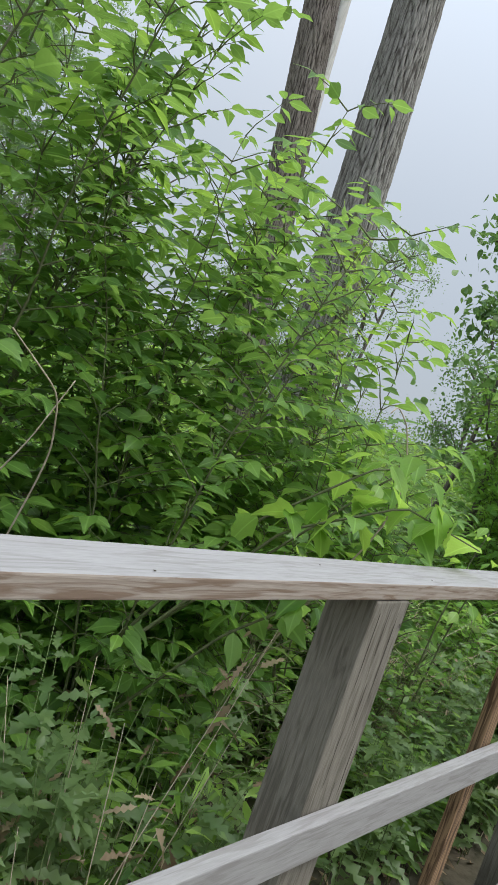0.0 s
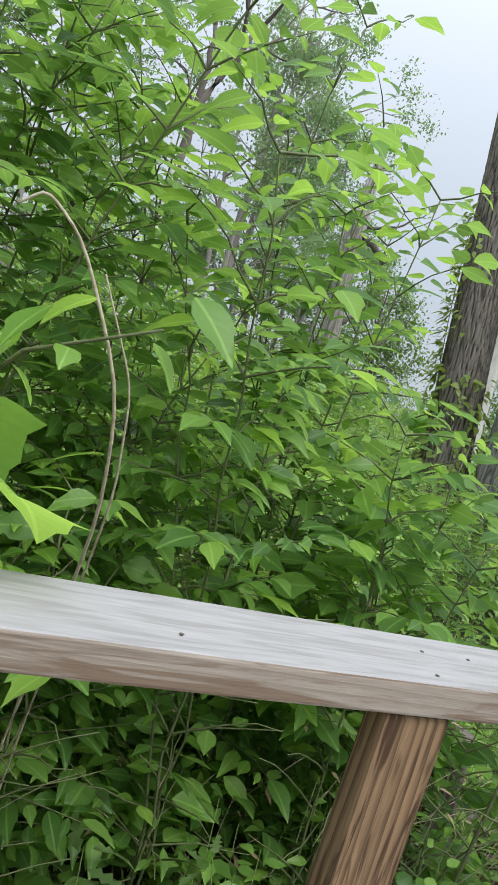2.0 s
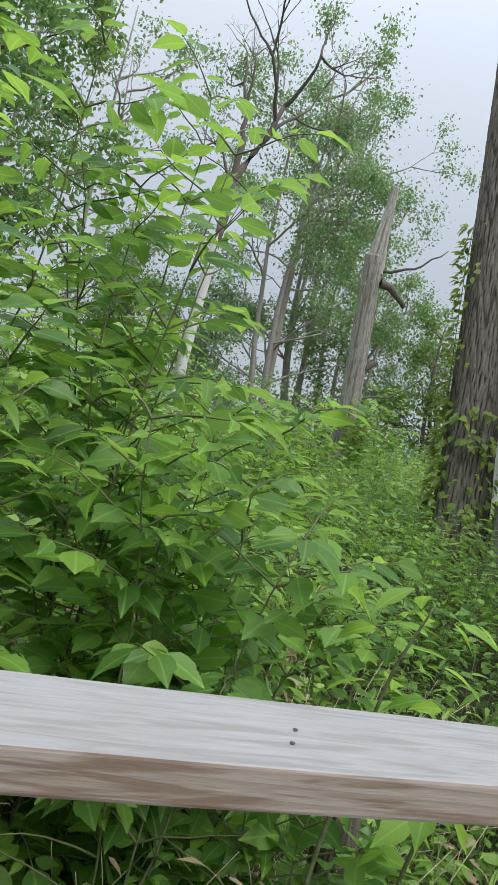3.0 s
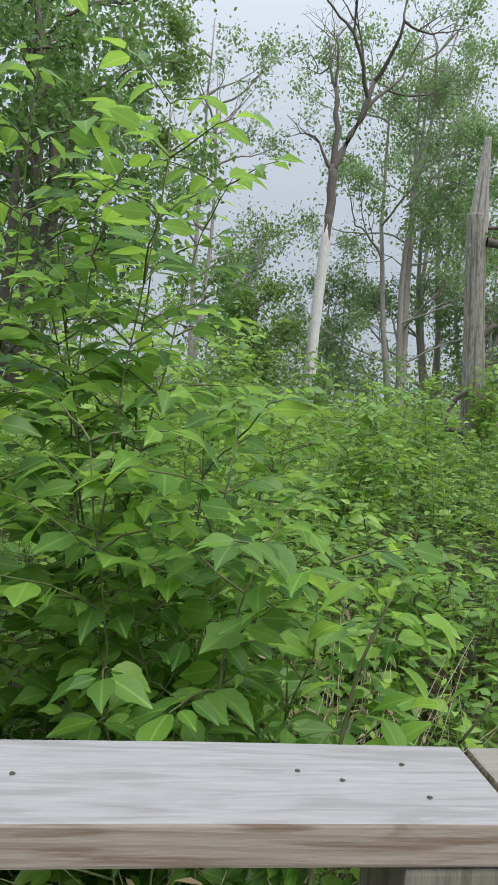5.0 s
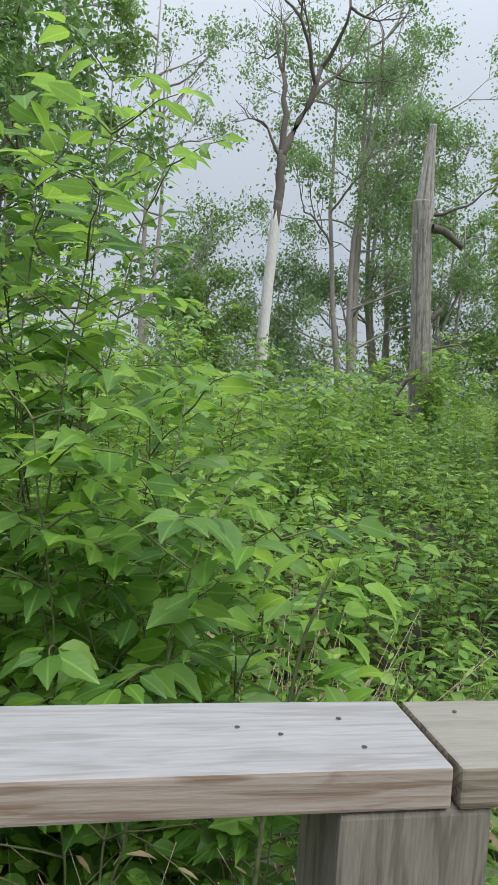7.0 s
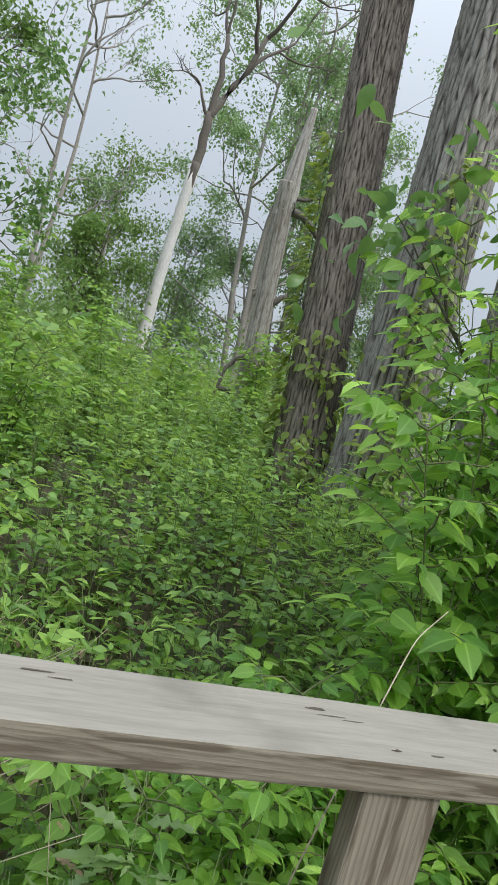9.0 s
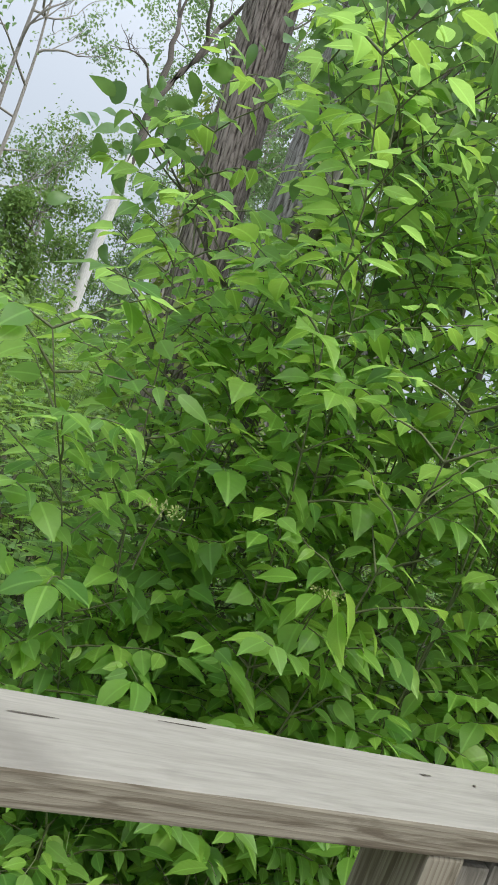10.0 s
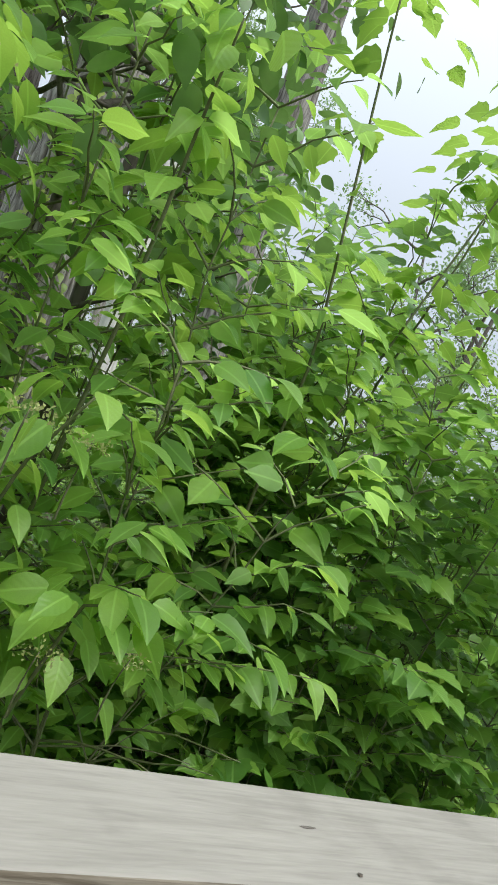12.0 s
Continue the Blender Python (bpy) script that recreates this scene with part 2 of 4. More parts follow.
M_MEADOW = leaf_material("meadow_leaf", (0.075, 0.180, 0.028), (0.330, 0.510, 0.100), (0.48, 0.68, 0.10), veins=False, thin=0.38)
M_THISTLE = leaf_material("thistle_leaf", (0.090, 0.160, 0.055), (0.235, 0.340, 0.130), (0.30, 0.42, 0.11), veins=False)
M_FAR = leaf_material("canopy_leaf", (0.080, 0.165, 0.042), (0.220, 0.350, 0.090), (0.34, 0.50, 0.11), veins=False, thin=0.42)
M_GREY_FAR = leaf_material("poplar_leaf", (0.125, 0.235, 0.095), (0.305, 0.450, 0.190), (0.40, 0.56, 0.20), veins=False, thin=0.42)
M_DARK = leaf_material("dark_leaf", (0.068, 0.160, 0.044), (0.200, 0.335, 0.098), (0.30, 0.48, 0.12), veins=False, thin=0.35)
M_VINE = leaf_material("vine_leaf", (0.150, 0.240, 0.040), (0.310, 0.390, 0.090), (0.42, 0.52, 0.08), veins=False)
M_DRY = leaf_material("dry_leaf", (0.180, 0.125, 0.070), (0.420, 0.330, 0.210), (0.40, 0.30, 0.16), veins=False, rough=0.8, thin=0.2)
M_BLOOM = leaf_material("bloom", (0.320, 0.360, 0.110), (0.520, 0.520, 0.240), (0.5, 0.5, 0.2), veins=False, rough=0.8)
M_VIOLET = leaf_material("violet_bloom", (0.170, 0.140, 0.330), (0.300, 0.260, 0.480), (0.3, 0.25, 0.5), veins=False, rough=0.8)
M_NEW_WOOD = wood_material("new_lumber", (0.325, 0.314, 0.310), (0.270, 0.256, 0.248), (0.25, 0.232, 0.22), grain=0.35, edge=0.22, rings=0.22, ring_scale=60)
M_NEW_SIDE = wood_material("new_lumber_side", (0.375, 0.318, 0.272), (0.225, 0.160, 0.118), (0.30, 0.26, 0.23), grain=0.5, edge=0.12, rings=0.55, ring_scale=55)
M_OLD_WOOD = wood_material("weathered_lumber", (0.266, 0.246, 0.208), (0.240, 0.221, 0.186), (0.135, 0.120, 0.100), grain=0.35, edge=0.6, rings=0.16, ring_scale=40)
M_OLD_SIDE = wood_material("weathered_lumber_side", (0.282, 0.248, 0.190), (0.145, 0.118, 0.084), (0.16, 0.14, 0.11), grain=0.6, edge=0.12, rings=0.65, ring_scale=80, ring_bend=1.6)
M_GREY_POST = wood_material("grey_post", (0.236, 0.214, 0.178), (0.160, 0.142, 0.115), (0.085, 0.073, 0.060), grain=1.0, rings=0.28, ring_scale=45)
M_KNOT = wood_material("knot_wood", (0.120, 0.104, 0.085), (0.070, 0.058, 0.044), (0.05, 0.040, 0.030), grain=1.0)
M_RED_POST = wood_material("treated_post", (0.30, 0.19, 0.108), (0.085, 0.048, 0.027), (0.13, 0.10, 0.07), grain=0.8, edge=0.3, rings=0.85, ring_scale=45)
M_DECK = wood_material("deck_board", (0.28, 0.26, 0.23), (0.18, 0.155, 0.125), (0.13, 0.115, 0.095), grain=1.1)

M_STEEL = mottled_material("rusty_steel", (0.05, 0.04, 0.035), (0.14, 0.10, 0.07), (0.08, 0.06, 0.05), 90, 0.6)
M_BARK = bark_material("cottonwood_bark", (0.285, 0.246, 0.216), (0.048, 0.038, 0.032), (0.22, 0.205, 0.165), 1.0, 0.016)
M_BARK_GREY = bark_material("grey_bark", (0.345, 0.327, 0.300), (0.062, 0.052, 0.044), (0.26, 0.255, 0.22), 1.0, 0.016)
M_SNAG = bark_material("dead_wood", (0.43, 0.40, 0.365), (0.17, 0.145, 0.120), (0.30, 0.275, 0.245), 1.4, 0.006)
M_SNAG_TOP = bark_material("bleached_wood", (0.53, 0.50, 0.465), (0.27, 0.24, 0.21), (0.44, 0.41, 0.375), 1.4, 0.004)
M_PALE = bark_material("bare_pale_wood", (0.72, 0.70, 0.67), (0.50, 0.48, 0.45), (0.60, 0.57, 0.53), 0.6, 0.002, 0.5)
M_LIMB = bark_material("dark_limb", (0.19, 0.165, 0.145), (0.06, 0.05, 0.042), (0.16, 0.155, 0.13), 1.5, 0.004)
M_STEM = mottled_material("green_stem", (0.085, 0.135, 0.040), (0.15, 0.175, 0.075), (0.12, 0.115, 0.055), 30, 0.7)
M_DRYSTEM = mottled_material("dry_stem", (0.36, 0.29, 0.20), (0.52, 0.45, 0.34), (0.40, 0.33, 0.25), 40)
M_STALK = mottled_material("weed_stalk", (0.09, 0.17, 0.04), (0.15, 0.22, 0.07), (0.12, 0.15, 0.05), 30, 0.7)
M_SOIL = mottled_material("forest_soil", (0.055, 0.042, 0.030), (0.14, 0.11, 0.08), (0.07, 0.075, 0.04), 14)

# ---- mesh tools ----
RNG = np.random.default_rng(7)


def unit(v):
    v = np.asarray(v, float)
    return v / np.maximum(np.linalg.norm(v, axis=-1, keepdims=True), 1e-9)


def tri_mesh(name, verts, tris, material, uvs=None, smooth=True):
    """A mesh from arrays of corners and triangles."""
    me = bpy.data.meshes.new(name)
    verts, tris = np.asarray(verts, np.float32), np.asarray(tris, np.int32)
    me.vertices.add(len(verts))
    me.vertices.foreach_set("co", verts.ravel())
    me.loops.add(tris.size)
    me.loops.foreach_set("vertex_index", tris.ravel())
    me.polygons.add(len(tris))
    me.polygons.foreach_set("loop_start", np.arange(0, tris.size, 3, dtype=np.int32))
    if smooth:
        me.polygons.foreach_set("use_smooth", np.ones(len(tris), bool))
    me.update(calc_edges=True)
    if uvs is not None:
        layer = me.uv_layers.new(name="blade")
        layer.data.foreach_set("uv", np.asarray(uvs, np.float32)[tris.ravel()].ravel())
    me.materials.append(material)
    return me


def part(name, data, parent, label="", kind=""):
    """Links data (a mesh, or a bmesh with its material) as one object under parent."""
    ob = new(name, data)
    ob.parent = parent
    return tagged(ob, label=label, kind=kind)


def thing(name, at, label, category, group="", kind=""):
    ob = new(name)
    ob.empty_display_size = 0.1
    ob.matrix_basis = Matrix.Translation(at)
    return tagged(ob, label, category, group, kind)


def box_mesh(name, size, material, bevel=0.004, cuts=0, rough=0.0, seed=0, corner=(0, 0, 0)):
    """A sawn board, its low corner at corner, with worn edges and slightly uneven faces."""
    bm = bmesh.new()
    bmesh.ops.create_cube(bm, size=1)
    bmesh.ops.scale(bm, vec=size, verts=bm.verts)
    bmesh.ops.translate(bm, vec=[c + s / 2 for c, s in zip(corner, size)], verts=bm.verts)
    if cuts:
        axis = max(range(3), key=lambda i: size[i])
        long_edges = [e for e in bm.edges if abs((e.verts[0].co - e.verts[1].co)[axis]) > size[axis] * 0.9]
        bmesh.ops.subdivide_edges(bm, edges=long_edges, cuts=cuts)
    if bevel:
        bmesh.ops.bevel(bm, geom=[e for e in bm.edges if e.calc_face_angle(0) > 0.5], offset=bevel, segments=2, affect="EDGES", profile=0.6)
    if rough:
        for v in bm.verts:
            v.co += noise.noise_vector(v.co * 3.1 + Vector((seed, seed * 2, 0))) * rough
    me = bpy.data.meshes.new(name)
    bm.to_mesh(me)
    bm.free()
    me.materials.append(material)
    return me


def leaf_template(kind):
    """Corners (side, along, up), triangles and blade coordinates of one leaf of length 1."""
    if kind == "ovate":
        rows = [(0.07, 0.14), (0.22, 0.26), (0.40, 0.30), (0.60, 0.25), (0.80, 0.12)]
    elif kind == "elder":
        rows = [(0.08, 0.11), (0.24, 0.23), (0.42, 0.27), (0.60, 0.25), (0.66, 0.18), (0.84, 0.09)]
    elif kind == "maple":
        rows = [(0.02, 0.26), (0.16, 0.42), (0.30, 0.38), (0.48, 0.45), (0.54, 0.33), (0.74, 0.24), (0.80, 0.16)]
    elif kind == "lobed":
        rows = [(0.04, 0.16), (0.16, 0.30), (0.30, 0.42), (0.40, 0.52), (0.46, 0.34), (0.58, 0.30), (0.70, 0.27), (0.74, 0.17), (0.88, 0.08)]
    elif kind == "small":
        rows = [(0.14, 0.19), (0.45, 0.30), (0.78, 0.14)]
    elif kind == "lance":
        rows = [(0.25, 0.09), (0.60, 0.10)]
    elif kind == "thistle":
        rows = [(0.10, 0.05), (0.20, 0.15), (0.28, 0.06), (0.40, 0.19), (0.48, 0.06), (0.60, 0.16), (0.68, 0.05), (0.82, 0.09)]
    else:
        rows = [(0.45, 0.30)]
    bend = lambda s: 0.06 * s - 0.26 * s * s
    verts, tris = [(0, 0, 0)], []
    for s, w in rows:
        verts += [(-w, s, bend(s) + 0.22 * w + 0.02 * math.sin(9 * s)), (0, s, bend(s)), (w * 0.94, s, bend(s) + 0.16 * w - 0.02 * math.sin(8 * s))]
    verts.append((0, 1, bend(1)))
    tip = len(verts) - 1
    if kind == "quad":
        return np.array(verts), np.array([(0, 4, 1), (0, 3, 4)]), np.array(verts)[:, :2]
    tris += [(0, 2, 1), (0, 3, 2)]
    for i in range(len(rows) - 1):
        a, b = 1 + 3 * i, 4 + 3 * i
        tris += [(a, a + 1, b + 1), (a, b + 1, b), (a + 1, a + 2, b + 2), (a + 1, b + 2, b + 1)]
    a = 1 + 3 * (len(rows) - 1)
    tris += [(a, a + 1, tip), (a + 1, a + 2, tip)]
    return np.array(verts), np.array(tris), np.array(verts)[:, :2]


TEMPLATE = {k: leaf_template(k) for k in ("ovate", "elder", "maple", "lobed", "small", "lance", "thistle", "quad")}


def leaf_frames(pos, axis, up):
    """Rotation columns (side, along, up) for leaves that point along axis."""
    axis = unit(axis)
    side = unit(np.cross(axis, up))
    return np.stack([side, axis, np.cross(side, axis)], 2)


def leaves_mesh(name, kind, pos, axis, up, size, material):
    """All leaves of a plant in one mesh."""
    tv, tt, tu = TEMPLATE[kind]
    pos, size = np.asarray(pos, float), np.asarray(size, float)
    rot = leaf_frames(pos, axis, up)
    local = tv[None] * (size[:, None, None] * np.stack([1 + 0.25 * RNG.standard_normal(len(pos)).clip(-1, 1), np.ones(len(pos)), 0.2 + 1.6 * RNG.random(len(pos))], 1)[:, None, :])
    v = np.einsum("nij,nkj->nki", rot, local) + pos[:, None]
    t = tt[None] + (np.arange(len(pos)) * len(tv))[:, None, None]
    return tri_mesh(name, v.reshape(-1, 3), t.reshape(-1, 3), material, np.tile(tu, (len(pos), 1)))


def tubes(lines, sides=6):
    """Corners and triangles of tapered round limbs; a line is (points, radius at start, radius at end)."""
    vs, ts, base = [], [], 0
    ring = np.linspace(0, 2 * np.pi, sides, endpoint=False)
    for pts, r0, r1 in lines:
        pts = np.asarray(pts, float)
        n = len(pts)
        tan = unit(np.gradient(pts, axis=0))
        ref = np.where(np.abs(tan[:, 2:3]) > 0.9, [[1.0, 0, 0]], [[0, 0, 1.0]])
        a = unit(np.cross(tan, ref))
        b = np.cross(tan, a)
        rad = np.linspace(r0, r1, n)
        v = pts[:, None] + rad[:, None, None] * (np.cos(ring)[None, :, None] * a[:, None] + np.sin(ring)[None, :, None] * b[:, None])
        vs.append(v.reshape(-1, 3))
        i, j = np.meshgrid(np.arange(n - 1), np.arange(sides), indexing="ij")
        k = (j + 1) % sides
        p, q, r, s = base + i * sides + j, base + i * sides + k, base + (i + 1) * sides + k, base + (i + 1) * sides + j
        ts += [np.stack([p, q, r], -1).reshape(-1, 3), np.stack([p, r, s], -1).reshape(-1, 3)]
        top = base + (n - 1) * sides
        ts.append(np.array([(top, top + m, top + m + 1) for m in range(1, sides - 1)]))
        base += n * sides
    return np.concatenate(vs), np.concatenate(ts)


def curve_line(a, b, bow, n, wob=0.0):
    """Points from a to b, bowed by the vector bow, with a little waver."""
    s = np.linspace(0, 1, n)[:, None]
    p = np.asarray(a) * (1 - s) + np.asarray(b) * s + np.asarray(bow) * 4 * s * (1 - s)
    if wob:
        w = RNG.standard_normal((n, 3)) * wob
        w[0] = 0
        p = p + w
    return p


def ground_z(x, y):
    rise = np.clip((np.asarray(y, float) - 0.2) / 4.5, 0, 1)
    rise = rise * rise * (3 - 2 * rise)
    far = np.clip((np.asarray(y, float) - 5) / 30, 0, 1)
    return -0.42 + 0.72 * rise + 0.25 * far + 0.05 * np.sin(np.asarray(x) * 1.7 + 0.5) * np.cos(np.asarray(y) * 1.3)


# ---- ground and boardwalk ----
gx = np.concatenate([np.linspace(-900, -14, 14), np.linspace(-12, 24, 110), np.linspace(28, 900, 14)])
gy = np.concatenate([np.linspace(-900, -5, 12), np.linspace(-3.5, 14, 70), np.linspace(16, 60, 20), np.linspace(75, 900, 12)])
GX, GY = np.meshgrid(gx, gy, indexing="ij")
GZ = ground_z(GX, GY) + 0.02 * np.sin(GX * 7.3 + GY * 5.1) * (np.abs(GX) < 20)
gi, gj = np.meshgrid(np.arange(len(gx) - 1), np.arange(len(gy) - 1), indexing="ij")
k0 = gi * len(gy) + gj
gt = np.concatenate([np.stack([k0, k0 + len(gy), k0 + len(gy) + 1], -1).reshape(-1, 3), np.stack([k0, k0 + len(gy) + 1, k0 + 1], -1).reshape(-1, 3)])
tagged(new("ground", tri_mesh("ground", np.stack([GX, GY, GZ], -1).reshape(-1, 3), gt, M_SOIL)), "dark forest soil with leaf litter under the weeds", "ground", kind="structure")

RAIL_TOP, CAP_THICK, CAP_WIDE, JOINT = 1.07, 0.038, 0.14, 2.61
deck = tagged(thing("floor", (0, 0, 0), "weathered grey timber boardwalk deck", "boardwalk"), kind="structure")
plank_data = box_mesh("plank", (1.75, 0.137, 0.036), M_DECK, 0.004, corner=(-1.75, 0, -0.036))
for i in range(86):
    p = part("plank", plank_data, deck)
    p.matrix_basis = Matrix.Translation((-3.0 + i * 0.143, -1.80, -0.10 + 0.001 * (i % 3))) @ Matrix.Rotation(radians(-90), 4, "Z")
joist_data = box_mesh("joist", (12.4, 0.045, 0.18), M_GREY_POST, 0.003, corner=(-3.0, 0, -0.32))
for y in (-0.12, -0.8, -1.6):
    p = part("joist", joist_data, deck)
    p.location = (0, y, 0)

railing = thing("railing", (0, 0, 0), "timber guard rail, new pale boards joined to weathered ones", "railing")


def cap_board(x0, x1, material, side, label, z=RAIL_TOP, tilt=0.0):
    """One length of the flat top rail, with nail holes and knots along it."""
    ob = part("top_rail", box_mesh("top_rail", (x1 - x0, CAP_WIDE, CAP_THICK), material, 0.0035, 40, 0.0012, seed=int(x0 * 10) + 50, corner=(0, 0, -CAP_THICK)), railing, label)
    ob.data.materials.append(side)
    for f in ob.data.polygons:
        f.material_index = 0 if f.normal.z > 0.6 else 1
    ob.location = (x0, 0, z)
    ob.rotation_euler = (0, 0, tilt)
    return ob


def disc_mesh(name, rx, ry, deep, material, n=10):
    bm = bmesh.new()
    top = [bm.verts.new((rx * math.cos(a) * (1 + 0.25 * math.sin(3 * a + rx * 900)), ry * math.sin(a), deep)) for a in (2 * math.pi * i / n for i in range(n))]
    low = [bm.verts.new((v.co.x * 1.15, v.co.y * 1.15, 0)) for v in top]
    bm.faces.new(top)
    for i in range(n):
        bm.faces.new((low[i], low[(i + 1) % n], top[(i + 1) % n], top[i]))
    me = bpy.data.meshes.new(name)
    bm.to_mesh(me)
    bm.free()
    me.materials.append(material)
    return me


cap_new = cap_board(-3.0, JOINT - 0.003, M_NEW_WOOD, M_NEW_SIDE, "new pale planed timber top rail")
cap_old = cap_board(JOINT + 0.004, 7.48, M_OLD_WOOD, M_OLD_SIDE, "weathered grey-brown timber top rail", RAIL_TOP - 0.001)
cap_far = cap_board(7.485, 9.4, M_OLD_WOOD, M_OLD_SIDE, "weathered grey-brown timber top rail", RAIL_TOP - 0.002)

nail_data = disc_mesh("nail_head", 0.0021, 0.0021, 0.0008, M_STEEL)
for x, y, cap in ((-0.12, 0.02, cap_new), (0.42, 0.09, cap_new), (0.83, 0.03, cap_new), (1.316, 0.037, cap_new), (1.617, 0.023, cap_new), (1.645, 0.088, cap_new), (1.714, 0.084, cap_new), (1.805, 0.076, cap_new), (2.179, 0.073, cap_new), (2.165, 0.045, cap_new), (2.429, 0.083, cap_new), (2.467, 0.067, cap_new), (2.532, 0.097, cap_new), (2.538, 0.039, cap_new), (2.66, 0.11, cap_old), (2.69, 0.06, cap_old), (3.314, 0.073, cap_old), (4.019, 0.027, cap_old), (4.178, 0.057, cap_old), (5.236, 0.033, cap_old), (5.111, 0.094, cap_old), (6.356, 0.019, cap_old)):
    p = part("nail_head", nail_data, cap)
    p.location = (x - cap.location.x, y, 0.0008)

# knots, checks and a broken-out notch in the weathered top rail
for x, y, rx, ry in ((3.251, 0.096, 0.0090, 0.0030), (3.236, 0.101, 0.0170, 0.0013), (3.272, 0.090, 0.0120, 0.0013), (3.225, 0.093, 0.0110, 0.0010), (3.127, 0.119, 0.0160, 0.0009), (3.314, 0.074, 0.0045, 0.0038), (3.611, 0.108, 0.0160, 0.0022), (3.64, 0.096, 0.0120, 0.0012), (3.948, 0.106, 0.0120, 0.0040), (3.962, 0.092, 0.0170, 0.0014), (3.99, 0.085, 0.0130, 0.0010), (4.019, 0.027, 0.0060, 0.0020), (4.072, 0.025, 0.0080, 0.0016), (4.262, 0.071, 0.0090, 0.0022), (4.53, 0.094, 0.0230, 0.0014), (4.711, 0.125, 0.0260, 0.0008), (5.036, 0.102, 0.0080, 0.0022), (5.216, 0.102, 0.0120, 0.0012), (5.591, 0.071, 0.0080, 0.0024), (5.60, 0.064, 0.0110, 0.0010), (6.337, 0.079, 0.0075, 0.0022)):
    p = part("knot", disc_mesh("knot", rx, ry * 0.75, 0.0003, M_KNOT, 14), cap_old)
    p.location = (x - cap_old.location.x, y, 0.0006)
cutter = new("cutter", disc_mesh("cutter", 0.019, 0.036, 0.12, M_KNOT, 16))
bm = bmesh.new()
bmesh.ops.create_cone(bm, cap_ends=True, segments=18, radius1=1, radius2=1, depth=0.2)
bmesh.ops.scale(bm, vec=(0.018, 0.034, 1), verts=bm.verts)
for v in bm.verts:
    v.co += noise.noise_vector(v.co * 40) * 0.004
bm.to_mesh(cutter.data)
bm.free()
cutter.location = (5.788, 0.138, RAIL_TOP)
cut = cap_old.modifiers.new("notch", "BOOLEAN")
cut.operation, cut.solver, cut.object = "DIFFERENCE", "EXACT", cutter
notched = bpy.data.meshes.new_from_object(cap_old.evaluated_get(bpy.context.evaluated_depsgraph_get()))
cap_old.modifiers.remove(cut)
if len(notched.polygons) > 50:
    cap_old.data = notched
bpy.data.objects.remove(cutter)

low_rail = part("lower_rail", box_mesh("lower_rail", (8.0, 0.038, 0.089), M_NEW_WOOD, 0.0035, 20, 0.001, 3, (0, 0, -0.089)), railing, "new pale timber lower rail")
low_rail.location = (-3.0, -0.040, 0.530)


def post(x0, x1, y0, y1, material, label, top=RAIL_TOP - CAP_THICK - 0.002):
    ob = part("post", box_mesh("post", (top + 0.75, x1 - x0, y1 - y0), material, 0.006, 14, 0.0025, seed=int(x0 * 31) + 90), railing, label)
    # the board's length stands upright
    ob.matrix_basis = Matrix(((0, 1, 0, x0), (0, 0, 1, y0), (1, 0, 0, -0.75), (0, 0, 0, 1)))
    return ob


post(-1.55, -1.41, 0.0, 0.14, M_GREY_POST, "weathered grey square post")
post(0.540, 0.694, 0.001, 0.122, M_GREY_POST, "weathered grey square post, split along the grain")
# checks and dents in the split post's face
for x, z, long, wide in ((0.572, 0.93, 0.075, 0.0012), (0.612, 0.95, 0.050, 0.0014), (0.655, 0.90, 0.090, 0.0012), (0.590, 0.66, 0.060, 0.0010), (0.668, 0.62, 0.055, 0.0016), (0.640, 0.55, 0.030, 0.0020), (0.625, 0.78, 0.045, 0.0009), (0.684, 0.97, 0.006, 0.0050)):
    p = part("check", disc_mesh("check", long, wide, 0.0004, M_KNOT, 12), railing)
    p.matrix_basis = Matrix(((0, 1, 0, x), (0.003, 0, -1, 0.0004), (1, 0, 0, z), (0, 0, 0, 1)))
post(1.553, 1.640, 0.006, 0.044, M_RED_POST, "reddish-brown treated timber post with striped grain")
post(2.508, 2.650, 0.002, 0.124, M_GREY_POST, "weathered grey post below the joint of two top rails")
post(3.977, 4.080, 0.002, 0.040, M_OLD_SIDE, "weathered brown timber post")
post(4.988, 5.043, 0.003, 0.112, M_OLD_SIDE, "weathered brown timber post, one of a built-up pair")
post(5.211, 5.251, 0.003, 0.112, M_OLD_SIDE, "weathered brown timber post, one of a built-up pair")
post(6.75, 6.89, 0.0, 0.14, M_OLD_SIDE, "weathered brown timber post")
post(8.2, 8.34, 0.0, 0.14, M_OLD_SIDE, "weathered brown timber post")
for x0, x1, dz in ((5.045, 5.098, 0.000), (5.0995, 5.156, 0.004), (5.1575, 5.209, -0.002)):
    post(x0, x1, 0.012, 0.130, M_GREY_POST, "grey sawn block between two posts", RAIL_TOP - CAP_THICK - 0.016 + dz)

# ---- large trees ----


